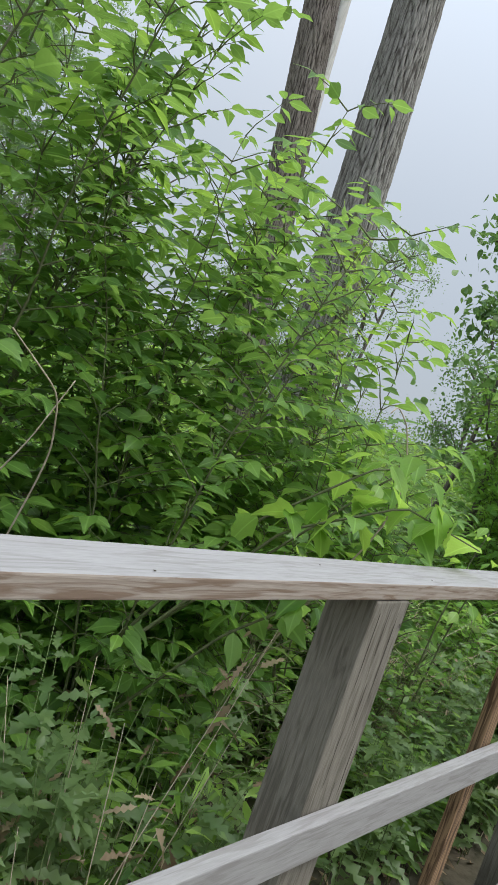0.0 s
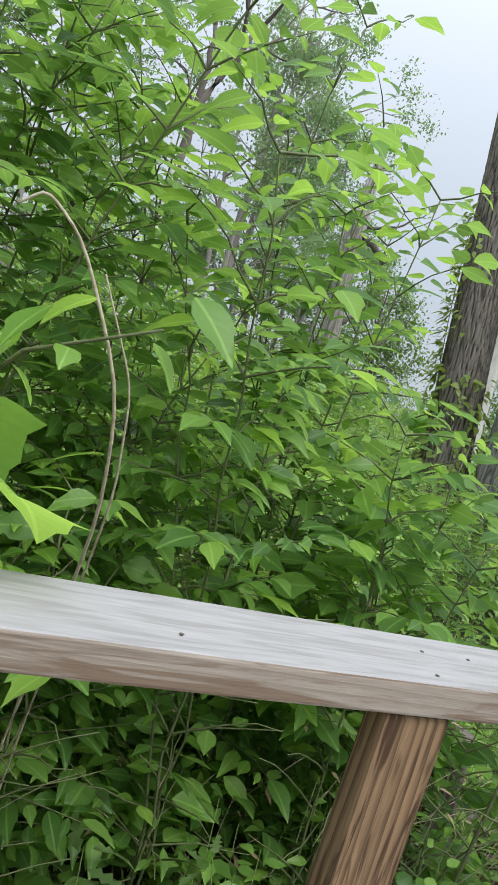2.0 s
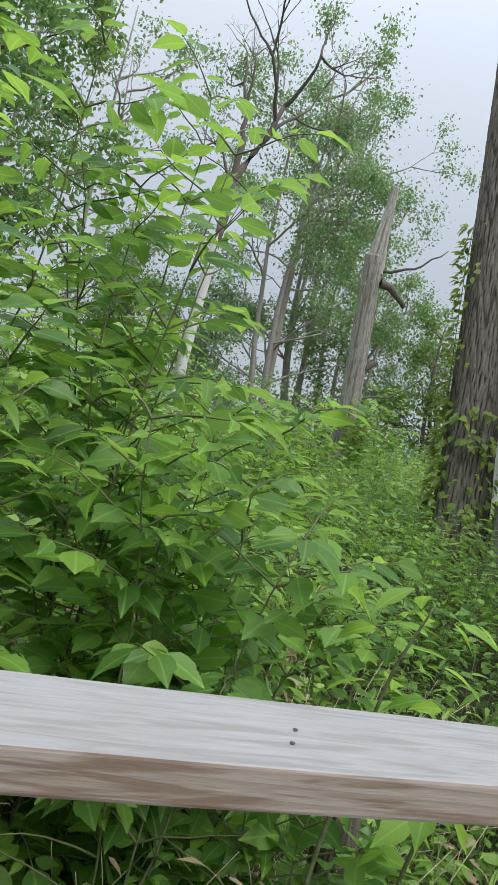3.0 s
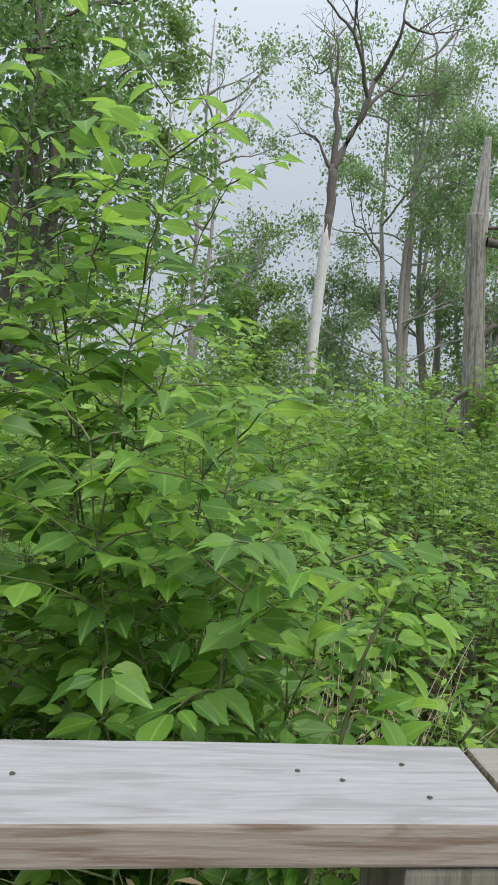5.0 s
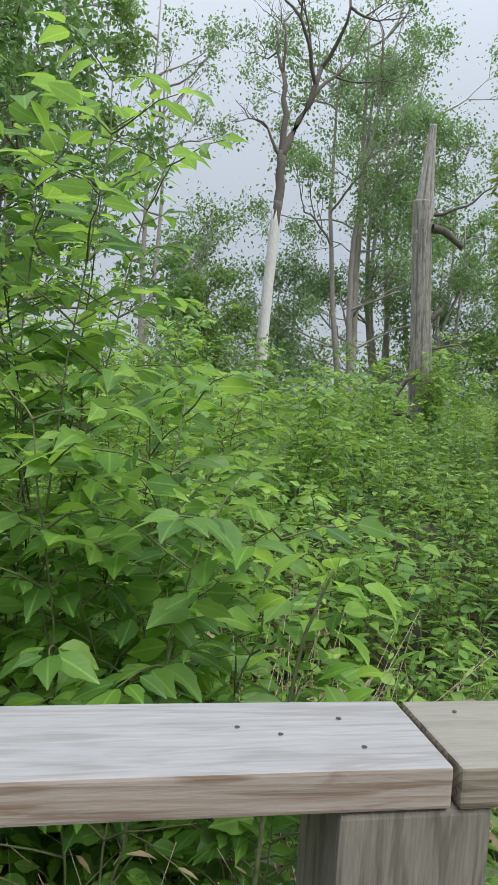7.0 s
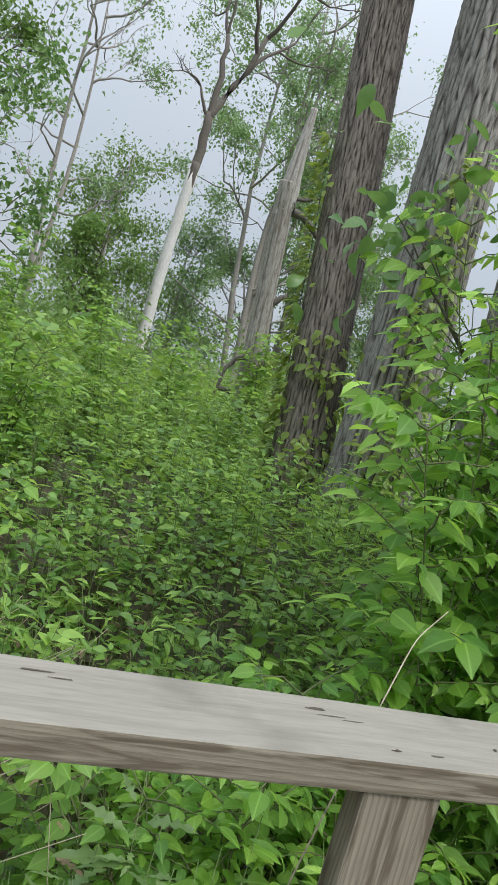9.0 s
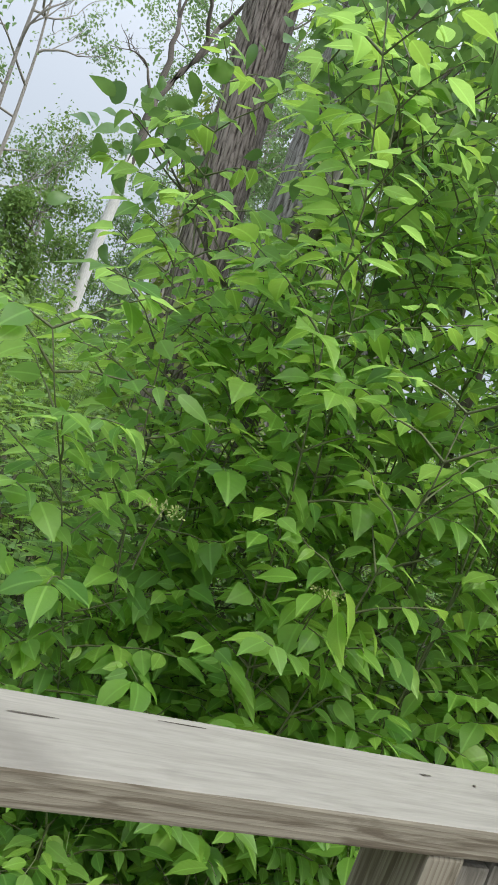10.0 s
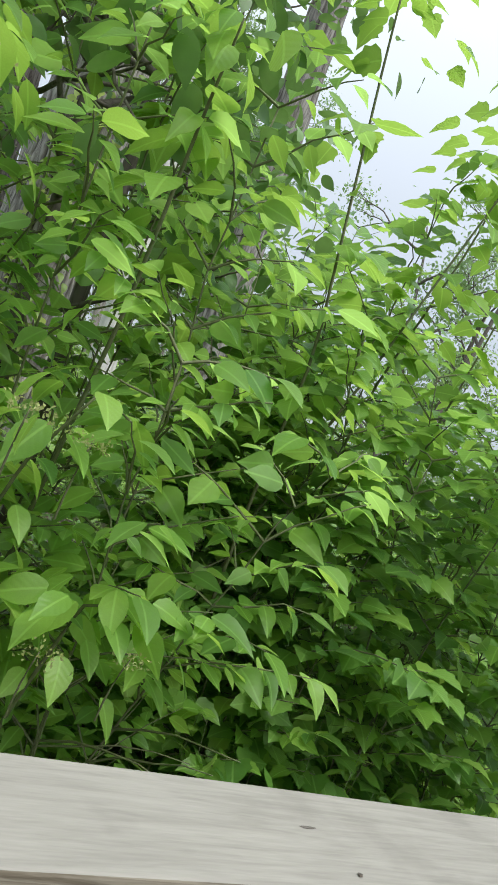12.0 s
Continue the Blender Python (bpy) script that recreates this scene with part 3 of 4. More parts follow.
def trunk_mesh(name, foot, lean, r0, r1, height, material, relief=0.02, around=120, up=260, flare=0.5, ridges=17, seed=1, bow=0.0):
    """A trunk with furrowed bark: ridges that run up, wander and break."""
    h = np.linspace(-0.3, height, up)
    a = np.linspace(0, 2 * np.pi, around, endpoint=False)
    H, A = np.meshgrid(h, a, indexing="ij")
    rng = np.random.default_rng(seed)
    s = np.clip(H / height, 0, 1)
    rad = r0 + (r1 - r0) * s + r0 * flare * np.exp(-np.clip(H, 0, None) / 0.45) * (1 + 0.35 * np.cos(5 * A + 1) + 0.2 * np.cos(3 * A))
    wander = sum(rng.uniform(0.015, 0.045) * np.sin(k * H * 1.1 + rng.uniform(0, 6) + m * A) for k, m in ((1.3, 1), (2.9, 2), (5.3, -3), (9.1, 5), (14.0, -7)))
    ph = ridges * (A + wander)
    ph2 = ridges * 0.62 * (A - 1.3 * wander + 0.10 * np.sin(2.2 * H))
    ridge = np.maximum(np.abs(np.sin(ph / 2)), 0.85 * np.abs(np.sin(ph2 / 2 + 1)))
    brk = 0.5 + 0.5 * np.sin(9 * H + 4 * np.sin(3 * A) + 3 * np.sin(7 * A + 2 * H))
    rad = rad + relief * (np.minimum(ridge, 0.8) ** 0.8 - 0.7) * 1.3 + relief * 0.3 * (brk - 0.5) * ridge + relief * 0.07 * rng.standard_normal(H.shape)
    x = lean[0] * H + bow * (H / height) ** 2 + rad * np.cos(A)
    y = lean[1] * H + rad * np.sin(A)
    i, j = np.meshgrid(np.arange(up - 1), np.arange(around), indexing="ij")
    k = (j + 1) % around
    p, q, r, t = i * around + j, i * around + k, (i + 1) * around + k, (i + 1) * around + j
    tris = np.concatenate([np.stack([p, q, r], -1).reshape(-1, 3), np.stack([p, r, t], -1).reshape(-1, 3)])
    # the cut or broken end, slightly hollow
    ring = (up - 1) * around + np.arange(around)
    tris = np.concatenate([tris, np.stack([ring, np.roll(ring, -1), np.full(around, up * around)], -1)])
    verts = np.concatenate([np.stack([x, y, H], -1).reshape(-1, 3), [[x[-1].mean(), y[-1].mean(), height - 0.25 * r1]]])
    me = tri_mesh(name, verts, tris, material)
    layer = me.attributes.new("furrow_shade", "FLOAT", "POINT")
    # painted shade, strongest where the bark relief lies low
    layer.data.foreach_set("value", np.clip(np.maximum(1.30 - ridge / 0.60, 0.8 - brk / 0.10), 0, 1).ravel().astype(np.float32).tolist() + [0.3])
    return me


def foot_at(x, y, lean, eye=1.4):
    """The foot of a leaning trunk that passes over (x, y) at eye level."""
    z = float(ground_z(x, y))
    return (x - lean[0] * (eye - z), y - lean[1] * (eye - z), z)


def crown_mesh(name, pos, size, material, rng, kind="quad", droop=0.3):
    n = len(pos)
    axis = rng.standard_normal((n, 3)) + np.array([0, 0, -droop])
    up = rng.standard_normal((n, 3)) * 0.7 + np.array([0, 0, 1.0])
    return leaves_mesh(name, kind, pos, axis, up, size * rng.uniform(0.6, 1.3, n), material)


LEAN_A, LEAN_B, LEAN_C = (-0.06, 0.10), (0.0, 0.04), (-0.02, 0.02)
fa = foot_at(6.05, 5.68, LEAN_A, 2.3)
cotton_a = thing("cottonwood_tree", fa, "tall cottonwood trunk with deeply furrowed grey-brown bark", "tree", "cottonwoods by the boardwalk")
part("trunk", trunk_mesh("trunk", fa, LEAN_A, 0.245, 0.175, 13, M_BARK, 0.022, 280, 420, 0.45, 42, 3), cotton_a)
fb = foot_at(6.58, 5.08, LEAN_B, 2.6)
cotton_b = thing("cottonwood_tree", fb, "thick cottonwood trunk with grey ridged bark and a vine", "tree", "cottonwoods by the boardwalk")
part("trunk", trunk_mesh("trunk", fb, LEAN_B, 0.345, 0.25, 13, M_BARK_GREY, 0.030, 280, 420, 0.4, 40, 5), cotton_b)
fc = foot_at(8.67, 6.8, LEAN_C)
cotton_c = thing("cottonwood_tree", fc, "grey cottonwood trunk rising behind the thicket", "tree", "cottonwoods by the boardwalk")
part("trunk", trunk_mesh("trunk", fc, LEAN_C, 0.22, 0.15, 12, M_BARK_GREY, 0.018, 100, 200, 0.4, 17, 8), cotton_c)
LEAN_P = (-0.045, 0.02)
fp = foot_at(7.80, 7.28, LEAN_P)
pale = thing("dead_tree", fp, "slender barkless dead trunk, bleached pale", "tree")
part("trunk", trunk_mesh("trunk", fp, LEAN_P, 0.15, 0.11, 14, M_PALE, 0.004, 36, 120, 0.2, 7, 12), pale)

SNAG_LEAN = (-0.07, 0.02)
fs = foot_at(6.70, 9.9, SNAG_LEAN, 3.2)
snag = thing("tree_snag", fs, "broken grey snag with a splintered pale top", "tree")
snag.scale = (1.28, 1.28, 1.28)
part("trunk", trunk_mesh("trunk", fs, SNAG_LEAN, 0.128, 0.102, 3.05, M_SNAG, 0.012, 72, 160, 0.5, 13, 14), snag)
top_part = part("splintered_top", trunk_mesh("splintered_top", None, (0.035, 0.0), 0.099, 0.030, 0.92, M_SNAG_TOP, 0.022, 60, 60, 0.0, 9, 15), snag, "splintered pale wood")
top_part.location = (-0.187, 0.061, 2.98)
spl = [(curve_line((-0.155, 0.05, 2.85), (-0.135, 0.05, 3.42), (0, 0, 0), 6, 0.004), 0.042, 0.006), (curve_line((-0.03, 0.02, 2.85), (-0.015, 0.03, 3.25), (0.01, 0, 0), 6, 0.004), 0.045, 0.010)]
spl = [(np.array(p) + np.outer(np.array(p)[:, 2], [-0.032, 0, 0]), r0, r1) for p, r0, r1 in spl]
part("splinter", tri_mesh("splinter", *tubes(spl, 7), M_SNAG_TOP), snag, "splintered pale wood")
stub = [(curve_line((0, 0, 2.75), (0.36, -0.05, 2.55), (0, 0, 0.05), 6, 0.01), 0.055, 0.03), (curve_line((0.0, 0, 2.9), (0.75, -0.1, 3.35), (0, 0, -0.08), 9, 0.012), 0.022, 0.006), (curve_line((0, 0, 1.7), (0.16, -0.05, 1.85), (0, 0, 0.0), 4, 0.01), 0.04, 0.03), (curve_line((-0.1, -0.05, 1.1), (-0.42, -0.1, 0.55), (-0.05, 0, 0.1), 8, 0.015), 0.035, 0.016), (curve_line((-0.38, -0.1, 0.65), (-0.05, -0.1, 0.35), (0.05, 0, 0.1), 6, 0.015), 0.03, 0.02), (curve_line((0.05, -0.1, 1.4), (0.9, -0.3, 2.3), (0.1, 0, -0.2), 9, 0.015), 0.012, 0.004)]
for p, r0, r1 in stub:
    ln = (np.array(p) + np.outer(np.array(p)[:, 2], [-0.032, 0, 0]), r0, r1)
    part("branch_stub", tri_mesh("branch_stub", *tubes([ln], 7), M_LIMB), snag, "dark broken branch")


def branching(start, direction, length, radius, depth, rng, out, spread=0.6, lift=0.15, tips=None):
    """Adds limbs that fork again and again to out."""
    d = unit(np.array(direction, float))
    end = np.array(start) + d * length
    pts = curve_line(start, end, rng.standard_normal(3) * length * 0.06, 6, length * 0.012)
    out.append((pts, radius, radius * 0.55))
    if depth == 0:
        if tips is not None:
            tips.append(end)
        return
    for k in range(rng.integers(2, 4)):
        at = pts[rng.integers(2, 6)] if k else pts[-1]
        nd = d + rng.standard_normal(3) * spread + np.array([0, 0, lift])
        branching(at, nd, length * rng.uniform(0.55, 0.8), radius * rng.uniform(0.42, 0.6), depth - 1, rng, out, spread, lift, tips)


def forest_tree(x, y, height, r, trunks, crown_mat, leaf, n, label, seed, bark=M_SNAG, start=0.3, spread=0.5, fan=0.3, clump=0.5, depth=4, category="tree", lean=(0, 0), bare=0.0, reach=0.15, blade="quad"):
    """A tree beyond the brush: forked trunk, limbs, and leaves gathered at the twig ends."""
    rng = np.random.default_rng(seed)
    z = float(ground_z(x, y))
    root = thing("tree", (x, y, z), label, category, "trees of the wood")
    limbs, tips = [], []
    for k in range(trunks):
        d = np.array([rng.normal(lean[0], fan * 0.35), rng.normal(lean[1], fan * 0.35), 1.0])
        base = np.array([rng.normal(0, 0.25), rng.normal(0, 0.25), -0.2]) if trunks > 1 else np.array([0, 0, -0.2])
        top = base + unit(d) * height * rng.uniform(0.8, 1.0)
        pts = curve_line(base, top, rng.standard_normal(3) * 0.04 * height * [1, 1, 0], 12, 0.02)
        limbs.append((pts, r * rng.uniform(0.75, 1.1), r * 0.15))
        for s in np.linspace(start, 0.97, 7):
            at = pts[int(s * 11)]
            nd = unit(rng.standard_normal(3)) * [1, 1, 0.3] + np.array([0, 0, 0.45])
            branching(at, nd, height * reach * rng.uniform(0.65, 1.3) * (1.25 - 0.6 * s), r * 0.32, depth - 2, rng, limbs, spread, 0.15, tips)
    part("trunk", tri_mesh("trunk", *tubes(limbs, 6), bark), root)
    tips = np.array(tips)
    keep = tips[rng.random(len(tips)) >= bare]
    if n and len(keep):
        pos = keep[rng.integers(0, len(keep), n)] + rng.standard_normal((n, 3)) * clump * rng.uniform(0.3, 1.0, (n, 1))
        part("crown", crown_mesh("crown", pos, leaf, crown_mat, rng, blade), root, kind="stuff")
    return root


# the bleached dead tree and the leafy ones behind it
wx, wy = 8.05, 28.0
wz = float(ground_z(wx, wy))
white_tree = thing("dead_tree", (wx, wy, wz), "dead tree, white barkless trunk below dark forked limbs", "tree")
wl_pts = curve_line((0, 0, -0.2), (0.25, 0, 7.8), (-0.05, 0, 0), 12, 0.015)
part("trunk", tri_mesh("trunk", *tubes([(wl_pts, 0.235, 0.185)], 14), M_PALE), white_tree, "bleached white trunk")
rng = np.random.default_rng(23)
wl2 = [(curve_line((0.245, 0, 7.6), (0.30, 0, 9.8), (0.03, 0, 0), 6, 0.02), 0.192, 0.17)]
branching((0.30, 0, 9.7), (0.40, 0, 1), 3.6, 0.17, 5, rng, wl2, 0.55, 0.2)
branching((0.30, 0, 9.7), (-0.02, 0.1, 1), 3.0, 0.14, 5, rng, wl2, 0.5, 0.25)
branching((0.30, 0, 9.5), (-0.5, 0, 0.9), 1.2, 0.07, 3, rng, wl2, 0.6, 0.2)
wl2 += [(curve_line((0.30, -0.10, 6.6), (0.27, -0.06, 7.9), (0.02, -0.02, 0), 6, 0.01), 0.03, 0.15), (curve_line((0.12, -0.12, 7.1), (0.22, -0.06, 7.9), (0, -0.02, 0), 6, 0.01), 0.02, 0.13)]
part("limb", tri_mesh("limb", *tubes(wl2, 6), M_LIMB), white_tree, "dark bare forked limbs")

forest_tree(13.2, 33, 19.5, 0.20, 4, M_GREY_FAR, 0.165, 22000, "tall cottonwood with thin grey-green foliage behind dead limbs", 31, M_SNAG, 0.22, 0.5, 0.14, 0.50, reach=0.14)
forest_tree(16.4, 36, 18.5, 0.18, 4, M_GREY_FAR, 0.165, 22000, "cottonwood with thin grey-green foliage", 32, M_SNAG, 0.18, 0.5, 0.24, 0.52, reach=0.16)
forest_tree(17.4, 33, 10.0, 0.13, 3, M_GREY_FAR, 0.15, 9000, "grey-green tree with many bare twigs", 33, M_SNAG, 0.12, 0.6, 0.4, 0.36, bare=0.3, reach=0.14)
forest_tree(18.6, 37, 14.0, 0.16, 3, M_GREY_FAR, 0.19, 9000, "cottonwood with pale grey-green foliage", 48, M_SNAG, 0.2, 0.5, 0.24, 0.40, reach=0.12)
forest_tree(11.0, 38, 8.0, 0.09, 5, M_GREY_FAR, 0.17, 6500, "thin grey-green young trees under the cottonwoods", 45, M_SNAG, 0.1, 0.5, 0.3, 0.36, bare=0.2, reach=0.12)
forest_tree(3.0, 31, 17.5, 0.17, 2, M_GREY_FAR, 0.16, 3600, "half-dead tree with bare grey limbs", 34, M_SNAG, 0.4, 0.5, 0.16, 0.34, bare=0.5, reach=0.13, depth=5)
forest_tree(6.6, 34, 9.4, 0.12, 3, M_FAR, 0.17, 6500, "rounded young tree in fresh leaf", 35, M_SNAG, 0.2, 0.5, 0.26, 0.50, reach=0.15)
forest_tree(5.6, 28, 5.2, 0.10, 3, M_FAR, 0.16, 8000, "dense young tree in fresh leaf", 36, M_LIMB, 0.1, 0.5, 0.4, 0.36, reach=0.14)
forest_tree(-0.4, 13.5, 9.6, 0.14, 3, M_DARK, 0.14, 9500, "dark green tree with dense foliage", 37, M_LIMB, 0.25, 0.5, 0.22, 0.34, reach=0.15)
forest_tree(-1.6, 16, 11.5, 0.17, 3, M_DARK, 0.16, 13000, "dark green tree with dense foliage", 38, M_LIMB, 0.2, 0.5, 0.3, 0.42, reach=0.14)
forest_tree(-1.2, 24, 14.0, 0.17, 2, M_FAR, 0.17, 7000, "tall tree with open foliage", 39, M_SNAG, 0.35, 0.5, 0.18, 0.38, reach=0.11)
forest_tree(-6.0, 14, 10.0, 0.16, 3, M_FAR, 0.15, 9000, "leafy tree at the edge of the wood", 46, M_LIMB, 0.2, 0.5, 0.4, 0.45)
forest_tree(21, 30, 8.0, 0.14, 3, M_FAR, 0.18, 8000, "leafy tree at the edge of the wood", 40, M_LIMB, 0.1, 0.6, 0.5, 0.5)
forest_tree(27, 26, 8.0, 0.14, 3, M_FAR, 0.18, 8000, "leafy tree at the edge of the wood", 42, M_LIMB, 0.1, 0.6, 0.5, 0.5)
forest_tree(12.9, 5.8, 3.5, 0.07, 3, M_DARK, 0.075, 9000, "dark leafy tree beyond the cottonwoods", 43, M_LIMB, 0.05, 0.6, 0.5, 0.3)
forest_tree(13.3, 9.5, 6.6, 0.09, 3, M_GREY_FAR, 0.07, 6500, "thin tree with small grey-green leaves", 44, M_LIMB, 0.35, 0.5, 0.35, 0.25)
shade_tree = forest_tree(6.05, 2.5, 4.0, 0.045, 4, M_DARK, 0.085, 3600, "dark leafy tree with a bare dead limb behind the dogwood", 47, M_LIMB, 0.48, 0.5, 0.12, 0.20, reach=0.12, blade="ovate")
z0 = float(ground_z(6.05, 2.5))
limb_c = [(curve_line((0.02, -0.1, 2.55 - z0), (0.30, -0.5, 2.93 - z0), (0, 0, 0.05), 6, 0.008), 0.024, 0.020), (curve_line((0.28, -0.5, 2.91 - z0), (0.88, -0.5, 3.05 - z0), (0, 0, -0.05), 10, 0.008), 0.020, 0.009), (curve_line((0.52, -0.5, 2.92 - z0), (0.60, -0.46, 2.80 - z0), (0.01, 0, 0.0), 5, 0.005), 0.007, 0.002), (curve_line((0.70, -0.5, 2.98 - z0), (0.84, -0.52, 2.94 - z0), (0, 0, 0.01), 5, 0.004), 0.007, 0.003)]
part("limb", tri_mesh("limb", *tubes(limb_c, 8), M_LIMB), shade_tree, "dark bare limb")

# brush that closes the view all round
rng = np.random.default_rng(51)
bx, by = rng.uniform(-22, 46, 420), rng.uniform(12, 48, 420)
bh = rng.uniform(0.9, 2.6, 420) * np.clip(by / 22, 0.6, 1.5)
bp = np.concatenate([np.stack([rng.normal(x, 0.9, 130), rng.normal(y, 0.9, 130), ground_z(x, y) + h * rng.random(130) ** 0.7], 1) for x, y, h in zip(bx, by, bh)])
tagged(new("brush", crown_mesh("brush", bp, 0.17, M_FAR, rng)), "low green brush under the far trees", "brush", kind="stuff")
bx, by = rng.uniform(-30, 40, 260), rng.uniform(-26, -5, 260)
bp = np.concatenate([np.stack([rng.normal(x, 1.1, 90), rng.normal(y, 1.1, 90), ground_z(x, y) + 3.4 * rng.random(90)], 1) for x, y in zip(bx, by)])
tagged(new("brush", crown_mesh("brush", bp, 0.3, M_FAR, rng)), "green thicket on the other side of the boardwalk", "brush", kind="stuff")

# ---- shrubs beside the rail ----


def shrub(name, label, category, feet, kind, size, leaf_mat, seed, twig=0.42, step=0.075, single_y=0.5, singles=140, out=0.45, low=0.12, stem_r=0.010, group="", hollow=(), droop=0.35, twigs=13, young=0.18, front=0.24):
    """Many-stemmed shrub: stems, side twigs in pairs and leaves in pairs along the twigs. feet: rows of x, y and height."""
    rng = np.random.default_rng(seed)
    x0, y0 = feet[0][:2]
    base = np.array([x0, y0, float(ground_z(x0, y0))])
    root = thing(name, base, label, category, group)
    stems, pos, axis, up, sz = [], [], [], [], []
    for x, y, h in feet:
        foot = np.array([x, y, float(ground_z(x, y)) - 0.05])
        for s in range(3):
            ang = rng.uniform(0, 2 * np.pi)
            o = out * h * rng.uniform(0.1, 0.5)
            top = foot + np.array([math.cos(ang) * o, math.sin(ang) * o, h * rng.uniform(0.72, 1.05)])
            pts = curve_line(foot, top, np.array([-math.cos(ang), -math.sin(ang), 0]) * o * 0.22, 14, 0.008)
            stems.append([(pts, stem_r * (0.4 + 0.2 * h), 0.0018)])
            for q in np.linspace(low, 1.0, twigs):
                at = pts[min(13, int(q * 13))] + (pts[min(13, int(q * 13) + 1)] - pts[min(13, int(q * 13))]) * ((q * 13) % 1)
                a0 = rng.uniform(0, np.pi)
                for half in (0, 1):
                    a = a0 + half * np.pi + rng.normal(0, 0.25)
                    ln = twig * rng.uniform(0.55, 1.15) * (1.05 - 0.5 * q)
                    d = unit(np.array([math.cos(a), math.sin(a), rng.uniform(0.15, 0.8)]))
                    tp = curve_line(at, at + d * ln, (0, 0, 0.05 * ln), 5, 0.004)
                    stems[-1].append((tp, 0.0032, 0.0011))
                    for m in range(1, int(ln / step) + 1):
                        u = min(1.0, m * step / ln)
                        p = at + d * ln * u + np.array([0, 0, 0.2 * ln * u * (1 - u)])
                        side = unit(np.cross(d, [0, 0, 1]))
                        for sgn in (-1, 1):
                            ax = side * sgn + d * rng.uniform(0.2, 0.9) + np.array([0, 0, -droop * rng.uniform(0.2, 1.6)])
                            pos.append(p + side * sgn * 0.012)
                            axis.append(ax)
                            up.append(np.array([0, -0.15, 1.0]) + rng.standard_normal(3) * 0.42)
                            sz.append(size * rng.uniform(0.45, 1.2))
                    pos.append(at + d * ln)
                    axis.append(d + np.array([0, 0, -droop]))
                    up.append(np.array([0, 0, 1.0]) + rng.standard_normal(3) * 0.3)
                    sz.append(size * rng.uniform(0.8, 1.3))
    pos, axis, up, sz = (np.array(a) for a in (pos, axis, up, sz))
    # nothing grows through the rail
    clear = (pos[:, 1] > front) & (pos[:, 2] > ground_z(pos[:, 0], pos[:, 1]) + 0.03)
    for a in hollow:
        clear &= ~((pos[:, 0] > a[0]) & (pos[:, 0] < a[1]) & (pos[:, 1] < a[2]) & (pos[:, 2] < a[3]))
    pos, axis, up, sz = pos[clear], axis[clear], up[clear], sz[clear]
    for group_of in stems:
        if group_of[0][0][:, 1].min() > 0.2:
            v, t = tubes(group_of[:1], 6)
            part("stem", tri_mesh("stem", v - base, t, M_STEM), root)
    v, t = tubes([ln for g in stems for ln in g[1:] if ln[0][:, 1].min() > 0.2], 4)
    part("twig", tri_mesh("twig", v - base, t, M_STEM), root, kind="stuff")
    fresh = rng.random(len(pos)) < young
    near = np.argsort(pos[:, 1])[:singles]
    single = np.zeros(len(pos), bool)
    single[near] = True
    rot = leaf_frames(pos, axis, up)
    tv, tt, tu = TEMPLATE[kind]
    blades = {f: tri_mesh("leaf", tv, tt, M_YOUNG if f else leaf_mat, tu) for f in (True, False)}
    for i in near:
        lf = part("leaf", blades[bool(fresh[i])], root)
        m = Matrix(rot[i].tolist()).to_4x4()
        m.translation = Vector(pos[i] - base)
        lf.matrix_basis = m @ Matrix.Diagonal((sz[i], sz[i], sz[i], 1))
    for f, mat in ((True, M_YOUNG), (False, leaf_mat)):
        for deep in (False, True):
            sel = (fresh == f) & ~single & ((pos[:, 1] > 1.15) == deep)
            if sel.any():
                part("foliage", leaves_mesh("foliage", "small" if deep and kind != "maple" else kind, pos[sel] - base, axis[sel], up[sel], sz[sel], mat), root, kind="stuff")
    return root


shrub("box_elder_shrub", "tall box elder shrub in fresh leaf behind the rail", "shrub", [(0.75, 1.0, 2.5), (1.1, 1.3, 2.8), (0.35, 1.35, 3.0), (1.30, 1.05, 1.9), (0.1, 1.9, 3.6), (0.6, 1.9, 3.9), (1.15, 1.75, 3.1), (0.95, 1.4, 2.95), (0.3, 1.5, 3.6), (0.85, 1.5, 3.2), (-0.2, 1.6, 3.6)], "elder", 0.086, M_ELDER, 61, singles=220, group="box elders by the rail", twigs=20, step=0.050, low=0.06, twig=0.42, hollow=((-0.8, 0.8, 0.75, 0.85),), young=0.12, stem_r=0.007, front=0.34)
shrub("box_elder_shrub", "box elder sapling with drooping lobed leaves", "shrub", [(1.85, 1.0, 2.2), (1.55, 1.4, 2.45), (2.1, 1.3, 2.5), (1.45, 2.2, 2.7), (2.2, 1.6, 2.55), (1.8, 1.5, 2.6), (1.25, 0.8, 1.4), (2.3, 0.95, 1.7), (2.5, 1.1, 1.45), (2.45, 1.5, 1.55), (2.62, 0.9, 1.15)], "elder", 0.094, M_ELDER, 62, singles=240, group="box elders by the rail", twigs=15, step=0.056, low=0.08, twig=0.40, young=0.3, hollow=((1.2, 2.75, 0.95, 0.72),), stem_r=0.006, front=0.42)
